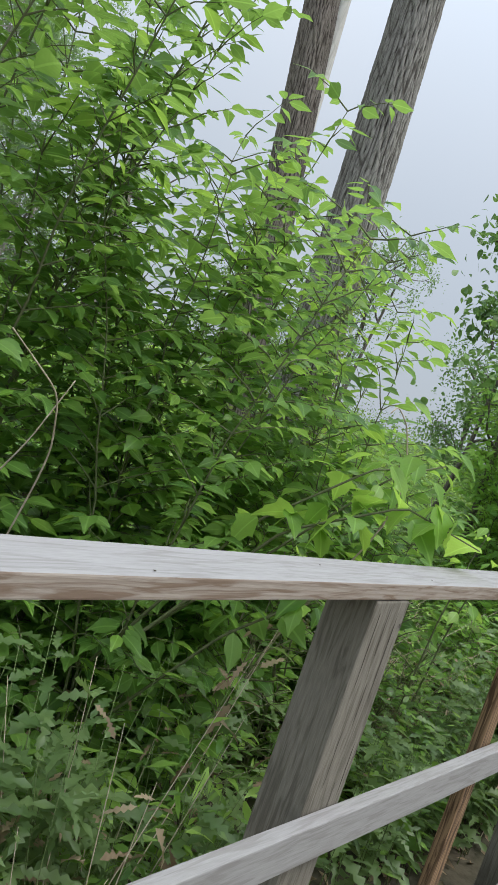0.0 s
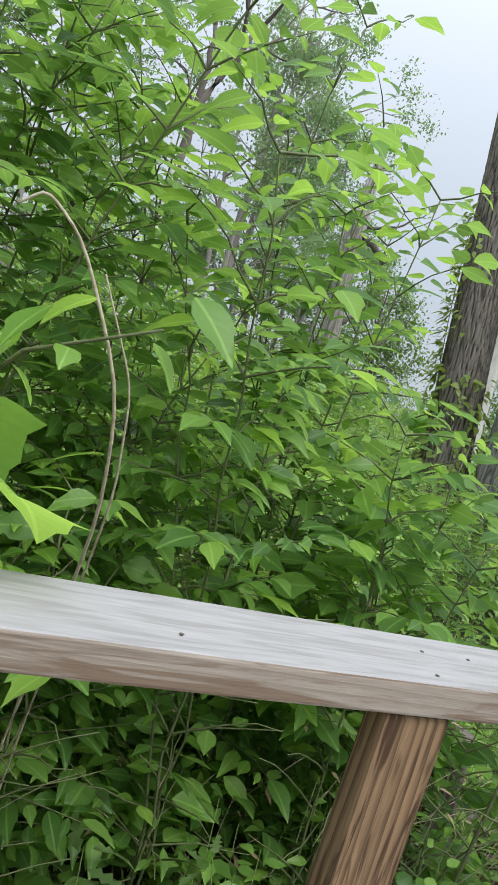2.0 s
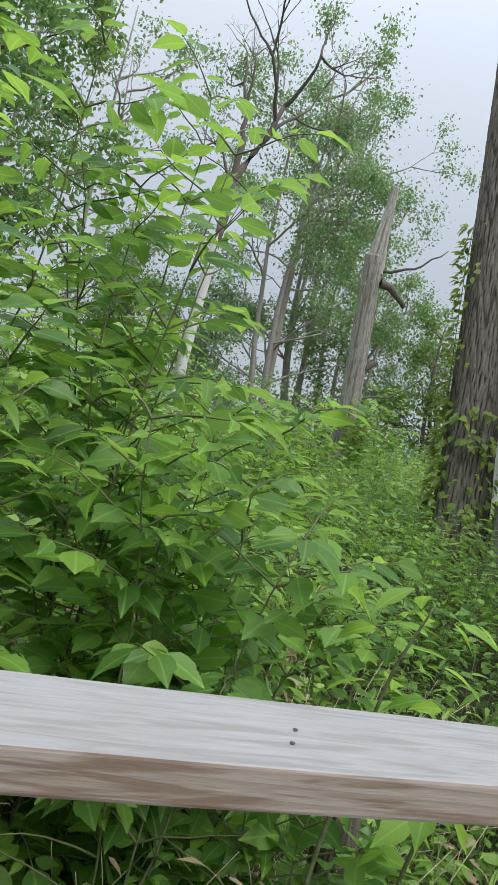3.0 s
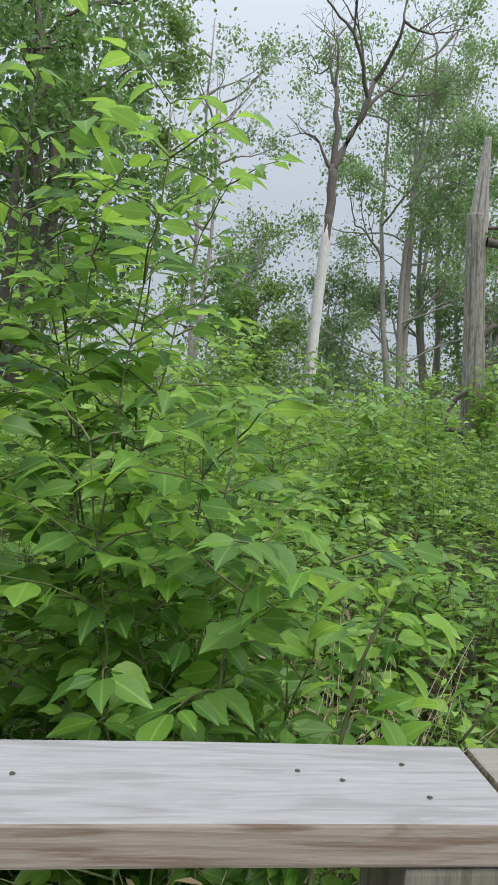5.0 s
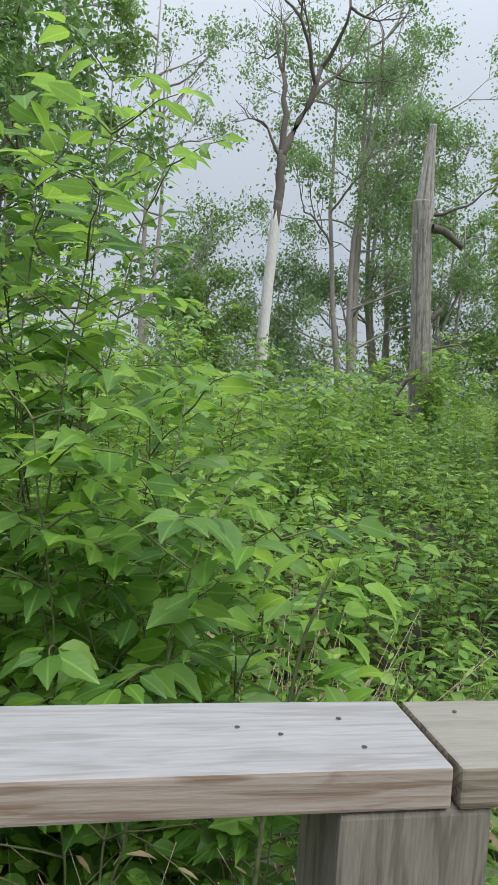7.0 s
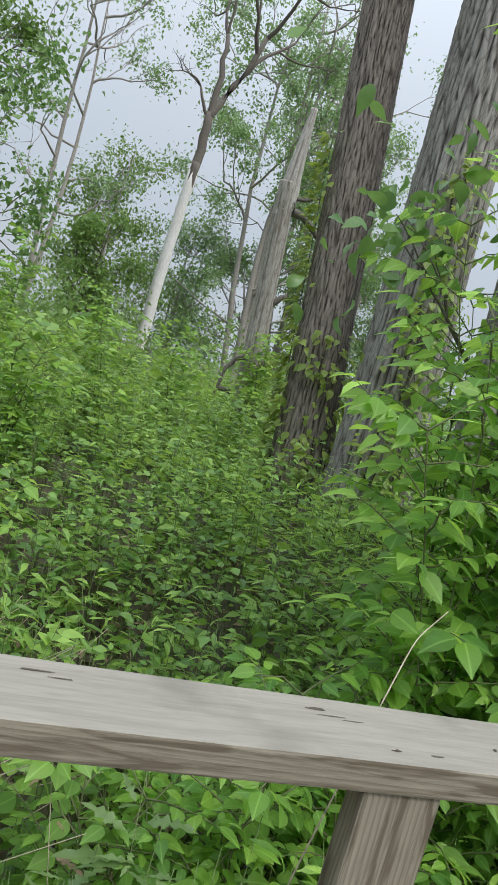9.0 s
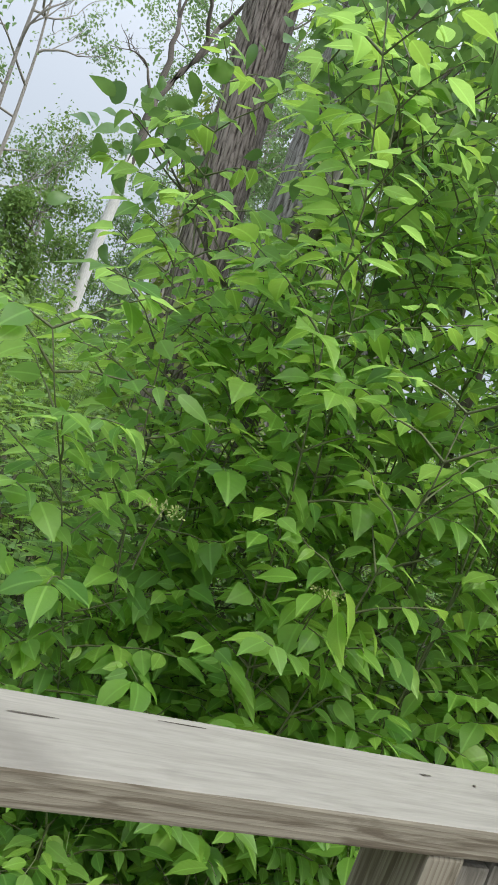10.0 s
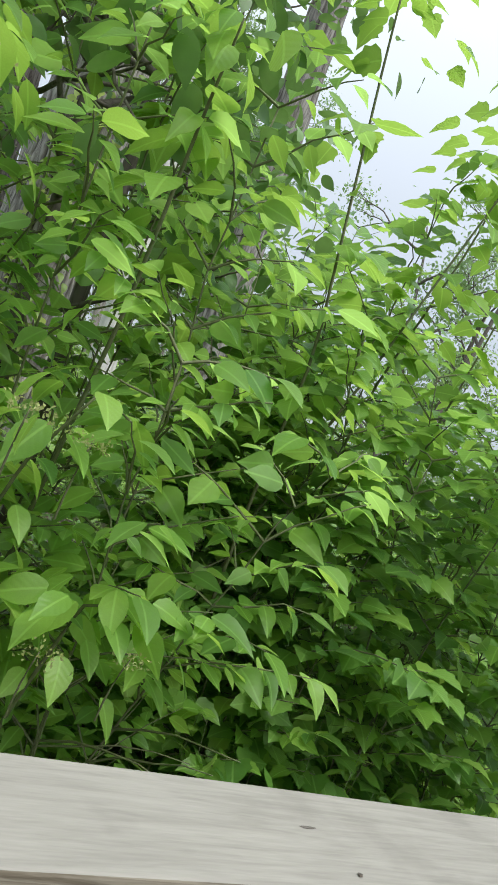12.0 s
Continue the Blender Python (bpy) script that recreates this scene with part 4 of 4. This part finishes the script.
shrub("dogwood_shrub", "dense dogwood shrub with pointed oval leaves", "shrub", [(5.0, 1.2, 2.3), (5.35, 1.05, 2.7), (5.2, 1.6, 2.6), (5.7, 1.0, 3.1), (5.8, 1.45, 3.3), (5.45, 1.9, 3.4), (6.1, 1.1, 2.8), (6.3, 1.5, 3.0), (5.05, 1.5, 2.5), (6.45, 1.15, 2.3), (5.55, 1.3, 2.9), (6.0, 1.8, 3.3)], "ovate", 0.083, M_DOGWOOD, 63, singles=290, twigs=20, step=0.054, low=0.05, twig=0.46, young=0.50, stem_r=0.0045, droop=0.55, hollow=((6.35, 7.1, 1.1, 0.80),), front=0.70)
shrub("wild_grape", "sprawling wild grape with broad lobed leaves", "shrub", [(6.95, 1.45, 2.0), (7.25, 1.5, 2.2), (7.6, 1.5, 2.2), (7.0, 1.9, 2.4), (7.4, 2.0, 2.5), (7.9, 1.9, 2.4), (8.3, 2.3, 2.5), (6.75, 1.7, 2.2), (8.0, 1.5, 2.1), (8.9, 2.3, 2.4), (7.3, 2.6, 2.7)], "maple", 0.088, M_GRAPE, 64, singles=200, twigs=18, step=0.056, low=0.05, twig=0.46, young=0.25, stem_r=0.006, hollow=((6.4, 7.1, 1.2, 0.80),))
shrub("dogwood_shrub", "low dogwood with bright pointed leaves", "shrub", [(3.95, 0.95, 0.9), (4.3, 1.0, 1.0), (4.55, 1.2, 1.1), (4.75, 1.0, 1.25)], "ovate", 0.066, M_DOGWOOD, 65, singles=140, twigs=12, young=0.45, step=0.055, front=0.60)
for k, (label, feet) in enumerate((("young bright shrub standing in the weeds", [(2.7, 2.3, 1.2), (3.4, 2.6, 1.0)]), ("young shrub in fresh leaf among weeds", [(2.4, 3.2, 1.5), (1.9, 3.4, 1.8)]), ("low leafy shrub before the cottonwoods", [(3.6, 4.3, 1.1), (3.0, 3.8, 1.3)]), ("green shrub rising from the clearing", [(2.7, 5.3, 1.7), (1.7, 5.0, 2.0)]), ("green shrub beside the snag", [(4.4, 6.2, 1.3), (5.2, 7.2, 1.4)]), ("spreading green shrub at the back of the clearing", [(3.4, 8.6, 2.1), (2.2, 8.0, 2.3), (4.6, 10.5, 2.0)]), ("green shrub behind the snag", [(6.9, 9.4, 1.8), (7.8, 10.5, 2.0)]))):
    shrub("young_shrub", label, "shrub", feet, "small", 0.075 + 0.006 * k, M_MEADOW, 66 + 200 * (k > 0) + k, singles=0, twigs=13, young=0.35, step=0.06, group="shrubs in the clearing")


def bough(name, label, category, tip_points, leaf, count, seed, material=M_YOUNG, spread=0.10, droop=0.5, kind="elder"):
    """A leafy bough: a stem through the given points, large leaves hanging from its outer part."""
    rng = np.random.default_rng(seed)
    base = np.array(tip_points[0])
    root = thing(name, base, label, category)
    p = np.array(tip_points) - base
    s = np.linspace(0, len(p) - 1, 20)
    line = np.stack([np.interp(s, np.arange(len(p)), p[:, k]) for k in range(3)], 1)
    part("stem", tri_mesh("stem", *tubes([(line, 0.006, 0.002)], 6), M_STEM), root)
    tv, tt, tu = TEMPLATE[kind]
    blade = tri_mesh("leaf", tv, tt, material, tu)
    for k in range(count):
        at = line[int(rng.uniform(7, 19.9))]
        a = rng.uniform(0, 2 * np.pi)
        out = np.array([math.cos(a), math.sin(a), 0])
        pos = at + out * rng.uniform(0.01, spread) + np.array([0, 0, rng.uniform(-0.01, 0.05)])
        m = Matrix(leaf_frames(pos[None], (out + np.array([0, 0, -droop * rng.uniform(0.1, 1.3)]))[None], np.array([[0, 0, 1.0]]) + rng.standard_normal((1, 3)) * 0.3)[0].tolist()).to_4x4()
        m.translation = Vector(pos)
        sz = leaf * rng.uniform(0.7, 1.2)
        lf = part("leaf", blade, root)
        lf.matrix_basis = m @ Matrix.Diagonal((sz, sz, sz, 1))
    return root


bough("box_elder_bough", "bright box elder bough drooping over the top rail", "branch", [(0.68, 0.75, 0.60), (0.83, 0.50, 1.02), (0.98, 0.24, 1.20), (1.13, 0.06, 1.15)], 0.115, 22, 81, droop=1.5, kind="lobed")
bough("box_elder_bough", "box elder bough with broad leaves behind the rail", "branch", [(0.9, 0.95, 0.5), (1.0, 0.6, 0.95), (1.15, 0.40, 1.26), (1.3, 0.32, 1.34)], 0.085, 16, 82, droop=1.1)
bough("box_elder_bough", "bright box elder bough with folded lobed leaves", "branch", [(0.70, 0.95, 0.4), (0.80, 0.6, 1.0), (0.92, 0.34, 1.27), (1.0, 0.28, 1.30)], 0.10, 9, 87, droop=1.4, kind="lobed")
bough("box_elder_bough", "dark box elder bough below the top rail", "branch", [(0.75, 0.9, 0.2), (0.85, 0.6, 0.65), (0.98, 0.42, 0.85), (1.05, 0.36, 0.80)], 0.12, 16, 83, M_ELDER, 0.12, 0.9)
bough("box_elder_bough", "bright sapling tip with hanging leaves", "branch", [(2.6, 0.75, 0.1), (2.62, 0.72, 0.6), (2.66, 0.68, 0.95), (2.70, 0.66, 1.08)], 0.085, 16, 84)
bough("box_elder_bough", "bright sapling tip with hanging leaves", "branch", [(2.82, 0.80, 0.0), (2.84, 0.75, 0.5), (2.86, 0.70, 0.80), (2.90, 0.66, 0.90)], 0.09, 14, 85)
for label, pts, k in (("bright dogwood bough below a flower head", [(5.32, 1.2, 0.3), (5.28, 0.98, 0.8), (5.25, 0.82, 1.05), (5.20, 0.74, 1.08)], 111), ("yellow-green dogwood bough over the rail", [(6.12, 1.2, 0.3), (6.10, 0.95, 0.9), (6.13, 0.78, 1.20), (6.18, 0.70, 1.34)], 112), ("dogwood bough in bright leaf with hanging tips", [(6.32, 1.2, 0.2), (6.30, 0.95, 0.7), (6.32, 0.82, 0.98), (6.36, 0.74, 1.02)], 113), ("high dogwood bough lit from above", [(5.92, 1.1, 0.9), (5.90, 0.92, 1.45), (5.85, 0.74, 1.72), (5.80, 0.66, 1.80)], 114), ("dogwood bough with pale young leaves", [(6.25, 1.2, 0.9), (6.25, 1.0, 1.5), (6.22, 0.85, 1.85), (6.20, 0.75, 1.98)], 115)):
    bough("dogwood_bough", label, "branch", pts, 0.092, 26, k, spread=0.15, droop=1.0, kind="ovate")
bough("wild_grape_shoot", "straight leaning grape shoot with broad leaves", "branch", [(6.80, 1.60, -0.1), (6.92, 1.48, 1.1), (7.05, 1.40, 1.55), (7.27, 1.38, 2.28), (7.36, 1.38, 2.6)], 0.085, 90, 88, spread=0.22, kind="maple")
bough("wild_grape_shoot", "thin upright grape shoot in bright leaf", "branch", [(6.95, 1.55, -0.1), (6.84, 1.35, 1.2), (6.78, 1.20, 1.6), (6.66, 1.18, 2.3), (6.62, 1.18, 2.6)], 0.075, 80, 89, spread=0.20, kind="maple")
bough("wild_grape_shoot", "grape shoot reaching above the thicket", "branch", [(7.4, 1.7, -0.1), (7.45, 1.6, 1.2), (7.5, 1.5, 1.8), (7.62, 1.5, 2.5)], 0.08, 80, 90, spread=0.22, kind="maple")
for label, pts, k in (("grape shoot with broad leaves against the sky", [(7.7, 1.6, -0.1), (7.72, 1.5, 1.3), (7.75, 1.4, 2.0), (7.80, 1.4, 2.7)], 121), ("tall grape shoot in bright leaf", [(8.0, 1.7, -0.1), (8.0, 1.6, 1.4), (8.05, 1.5, 2.1), (8.10, 1.5, 2.8)], 122), ("slender grape shoot behind the dogwood", [(7.2, 1.8, -0.1), (7.3, 1.7, 1.6), (7.4, 1.6, 2.2), (7.50, 1.6, 2.9)], 123)):
    bough("wild_grape_shoot", label, "branch", pts, 0.085, 90, k, spread=0.26, kind="maple")

# flower heads of the dogwood
rng = np.random.default_rng(86)
for x, y, z in ((5.22, 0.74, 1.10), (5.84, 0.62, 1.70), (6.2, 0.70, 1.27), (6.08, 0.62, 1.30), (6.24, 0.70, 0.93), (5.48, 0.70, 1.91), (6.40, 0.72, 0.94), (4.80, 0.72, 1.18)):
    head = thing("flower_head", (x, y, z), "flat yellow-green dogwood flower head", "flower", "dogwood flower heads")
    fl = rng.standard_normal((70, 3)) * np.array([0.022, 0.022, 0.006])
    part("petals", leaves_mesh("petals", "quad", fl, rng.standard_normal((70, 3)) + [0, 0, 0.5], rng.standard_normal((70, 3)), np.full(70, 0.008), M_BLOOM), head, kind="stuff")
    part("stalk", tri_mesh("stalk", *tubes([(curve_line((0, 0.05, -0.14), (0, 0, 0), (0, 0.01, 0), 5), 0.0022, 0.0015)], 5), M_STEM), head)

# vines on the trunks
def vine(label, foot, lean, r, z0, z1, turn, spread, n, leaf, seed):
    rng = np.random.default_rng(seed)
    root = thing("climbing_vine", foot, label, "vine", "vines on the trunks")
    h = z0 + (z1 - z0) * rng.random(n) ** 1.3
    a = turn + spread * rng.standard_normal(n) * (0.5 + 0.5 * np.sin(h * 5) ** 2)
    rad = r * (1 + 0.45 * np.exp(-h / 0.45)) + rng.uniform(0.02, 0.10, n)
    pos = np.stack([lean[0] * h + rad * np.cos(a), lean[1] * h + rad * np.sin(a), h], 1)
    ax = np.stack([np.cos(a), np.sin(a), -0.8 + 0.5 * rng.random(n)], 1) + rng.standard_normal((n, 3)) * 0.5
    part("foliage", leaves_mesh("foliage", "ovate", pos, ax, np.stack([np.cos(a), np.sin(a), np.ones(n)], 1), leaf * rng.uniform(0.6, 1.3, n), M_VINE), root, kind="stuff")
    hh = np.linspace(0, z1, 16)
    aa = turn + 0.3 * np.sin(hh * 2)
    rr = r * (1 + 0.45 * np.exp(-hh / 0.45)) + 0.02
    part("stem", tri_mesh("stem", *tubes([(np.stack([lean[0] * hh + rr * np.cos(aa), lean[1] * hh + rr * np.sin(aa), hh], 1), 0.006, 0.003)], 6), M_LIMB), root)


vine("yellow-green vine climbing the thick cottonwood", fb, LEAN_B, 0.34, 0.3, 3.3, -1.75, 0.45, 520, 0.085, 91)
vine("green vine up the side of the cottonwood", fa, LEAN_A, 0.245, 0.3, 3.4, 2.9, 0.4, 480, 0.095, 92)
vine("vine leaves round the cottonwood's foot", fa, LEAN_A, 0.245, 0.4, 1.7, -1.5, 0.8, 190, 0.09, 93)
vine("green vine round the foot of the snag", fs, SNAG_LEAN, 0.20, 0.0, 1.5, -0.6, 1.1, 800, 0.08, 94)

# stump and fallen log
stump = thing("stump", (3.07, 1.3, float(ground_z(3.07, 1.3))), "rotten stump with cracked grey bark", "stump")
part("trunk", trunk_mesh("trunk", None, (-0.16, -0.10), 0.070, 0.045, 0.70, M_LIMB, 0.010, 90, 60, 0.5, 27, 95), stump)
log = thing("fallen_log", (2.1, 1.75, float(ground_z(2.6, 1.7)) + 0.06), "fallen grey log on the leaf litter", "log")
lg = part("trunk", trunk_mesh("trunk", None, (0, 0), 0.075, 0.055, 1.7, M_SNAG, 0.008, 40, 80, 0.0, 11, 96), log)
lg.matrix_basis = pose(0, 0, 0, 0, 88, -12)

# ---- undergrowth ----


def undergrowth(name, label, n, area, height, kind, size, material, seed, per=14, straight=0.12, stem_mat=M_STALK, droop=0.2):
    rng = np.random.default_rng(seed)
    x, y = rng.uniform(area[0], area[1], n), area[2] + (area[3] - area[2]) * rng.random(n) ** 1.25
    # the trodden patch of leaf litter by the red post stays nearly bare
    grown = ~((x > 1.05) & (x < 1.95) & (y > 0.35) & (y < 1.8)) | (rng.random(n) < 0.12)
    x, y = x[grown], y[grown]
    n = len(x)
    z = ground_z(x, y)
    # taller in patches
    h = height * rng.uniform(0.5, 1.1, n) * (0.85 + 0.3 * np.sin(1.9 * x + 0.7 * seed) * np.sin(1.6 * y + 1.3 * seed))
    foot = np.stack([x, y, z], 1)
    top = foot + np.stack([rng.normal(0, straight, n) * h, rng.normal(0, straight, n) * h, h], 1)
    top[:, 1] = np.maximum(top[:, 1], 0.24)
    u = rng.uniform(0.18, 1.0, (n, per)) ** 0.8
    p = foot[:, None] * (1 - u[..., None]) + top[:, None] * u[..., None]
    a = rng.uniform(0, 2 * np.pi, (n, per))
    ax = np.stack([np.cos(a), np.sin(a), rng.uniform(-droop, 0.55, (n, per))], -1)
    sz = size * rng.uniform(0.6, 1.3, (n, per)) * (1.15 - 0.5 * u)
    p = p.reshape(-1, 3) + ax.reshape(-1, 3) * 0.02
    ok = (p + ax.reshape(-1, 3) * sz.reshape(-1, 1))[:, 1] > 0.16
    up = np.array([0, 0, 1.0]) + rng.standard_normal((n * per, 3)) * 0.35
    ob = tagged(new(name), label, "undergrowth", kind="stuff")
    ob.empty_display_size = 0.1
    part("foliage", leaves_mesh("foliage", kind, p[ok], ax.reshape(-1, 3)[ok], up[ok], sz.reshape(-1)[ok], material), ob, kind="stuff")
    stems = [(np.array([f, (f + t) / 2 + rng.normal(0, 0.01, 3), t]), 0.0026, 0.001) for f, t in zip(foot, top)]
    part("stalks", tri_mesh("stalks", *tubes(stems, 3), stem_mat), ob, kind="stuff")
    return ob


undergrowth("weeds", "leafy green weeds covering the ground behind the rail", 3000, (-1.5, 10.5, 0.3, 6.5), 0.78, "small", 0.076, M_WEED, 71, per=12)
undergrowth("weeds", "narrow-leaved green stems among the weeds", 2200, (-1.5, 11.5, 0.35, 8.0), 0.88, "lance", 0.12, M_MEADOW, 72, per=14)
undergrowth("weeds", "bright young weeds in the clearing", 3200, (0, 13, 1.4, 11.0), 0.95, "small", 0.090, M_MEADOW, 73, per=12)
undergrowth("weeds", "weeds running back to the trees", 5000, (-8, 26, 6.0, 20.0), 1.1, "quad", 0.14, M_MEADOW, 74, per=16)
undergrowth("thistles", "jagged grey-green thistle leaves by the rail", 280, (-1.2, 4.2, 0.28, 0.8), 0.85, "thistle", 0.16, M_THISTLE, 75, per=11)
undergrowth("thistles", "tall jagged thistles between the rail and the box elder", 34, (-0.5, 0.38, 0.30, 0.6), 1.25, "thistle", 0.17, M_THISTLE, 79, per=16)
undergrowth("thistles", "jagged grey-green thistles under the weathered rail", 150, (2.7, 4.8, 0.28, 0.7), 0.95, "thistle", 0.15, M_THISTLE, 101, per=13)
undergrowth("dry_stalks", "hanging tangle of dead grape stems", 60, (6.72, 7.02, 0.85, 1.15), 0.85, "lance", 0.09, M_DRY, 102, per=3, straight=0.3, stem_mat=M_DRYSTEM, droop=1.2)
undergrowth("dry_stalks", "withered tan stalks and curled leaves", 140, (-1.2, 5.2, 0.35, 2.4), 0.8, "thistle", 0.10, M_DRY, 76, per=5, straight=0.4, stem_mat=M_DRYSTEM, droop=0.9)
undergrowth("dry_stalks", "withered thistle with curled tan leaves", 12, (0.02, 0.42, 0.28, 0.42), 1.2, "thistle", 0.12, M_DRY, 80, per=9, straight=0.25, stem_mat=M_DRYSTEM, droop=1.4)
undergrowth("dry_stalks", "tangle of dry grass under the sapling", 240, (2.3, 3.5, 1.0, 2.0), 0.78, "lance", 0.08, M_DRY, 98, per=3, straight=0.7, stem_mat=M_DRYSTEM, droop=0.6)
undergrowth("dry_stalks", "dry grass tufts by the rail", 120, (3.1, 4.4, 0.30, 0.6), 0.55, "lance", 0.2, M_DRY, 99, per=4, straight=0.5, stem_mat=M_DRYSTEM, droop=0.2)
undergrowth("violet_flowers", "small violet flowers in the low weeds", 60, (3.2, 5.0, 0.5, 1.6), 0.42, "quad", 0.022, M_VIOLET, 77, per=9)
rng = np.random.default_rng(78)
n = 5000
lx, ly = rng.uniform(-2.5, 9, n), rng.uniform(0.1, 4, n)
lp = np.stack([lx, ly, ground_z(lx, ly) + rng.uniform(0.005, 0.04, n)], 1)
tagged(new("leaf_litter", leaves_mesh("leaf_litter", "quad", lp, rng.standard_normal((n, 3)) * [1, 1, 0.2], rng.standard_normal((n, 3)) * 0.3 + [0, 0, 1], rng.uniform(0.04, 0.09, n), M_DRY)), "dry tan leaf litter on the ground", "leaf litter", kind="stuff")


def dry_cane(label, points, r=0.0045):
    """A bleached cane that rises and hooks over."""
    p = np.array(points)
    root = thing("dry_cane", p[0], label, "dry stalk", "bleached canes")
    k = np.linspace(0, len(p) - 1, 30)
    line_pts = np.stack([np.interp(k, np.arange(len(p)), p[:, c]) for c in range(3)], 1)
    for _ in range(2):
        line_pts[1:-1] = (line_pts[:-2] + 2 * line_pts[1:-1] + line_pts[2:]) / 4
    part("stem", tri_mesh("stem", *tubes([(line_pts - p[0], r, r * 0.5)], 7), M_DRYSTEM), root)


dry_cane("bleached dry cane hooked at its tip", [(1.39, 0.98, -0.35), (1.37, 0.80, 0.5), (1.345, 0.50, 1.02), (1.30, 0.43, 1.24), (1.20, 0.44, 1.42), (1.14, 0.46, 1.47), (1.11, 0.46, 1.44)], 0.0036)
dry_cane("bleached dry cane standing beside another", [(1.42, 1.00, -0.35), (1.40, 0.80, 0.5), (1.35, 0.48, 1.08), (1.32, 0.45, 1.25), (1.24, 0.45, 1.39)], 0.0026)
dry_cane("bleached cane arching out of the thistles", [(0.0, 0.85, -0.35), (-0.01, 0.66, 0.6), (-0.03, 0.47, 1.12), (-0.09, 0.42, 1.25), (-0.22, 0.42, 1.34)], 0.0026)
dry_cane("bleached cane leaning across the thistles", [(-0.22, 1.0, -0.35), (-0.16, 0.74, 0.7), (-0.09, 0.47, 1.14), (-0.05, 0.44, 1.28)], 0.0024)
dry_cane("thin dry cane arching in front of the dogwood", [(4.10, 0.42, -0.35), (4.12, 0.35, 0.6), (4.16, 0.30, 0.98), (4.26, 0.40, 1.08), (4.38, 0.50, 1.11)], 0.0018)
dry_cane("long dry cane lying across the weeds", [(3.15, 0.36, 0.90), (3.23, 0.40, 0.975), (3.375, 0.60, 1.03), (3.44, 0.70, 1.04)], 0.0022)
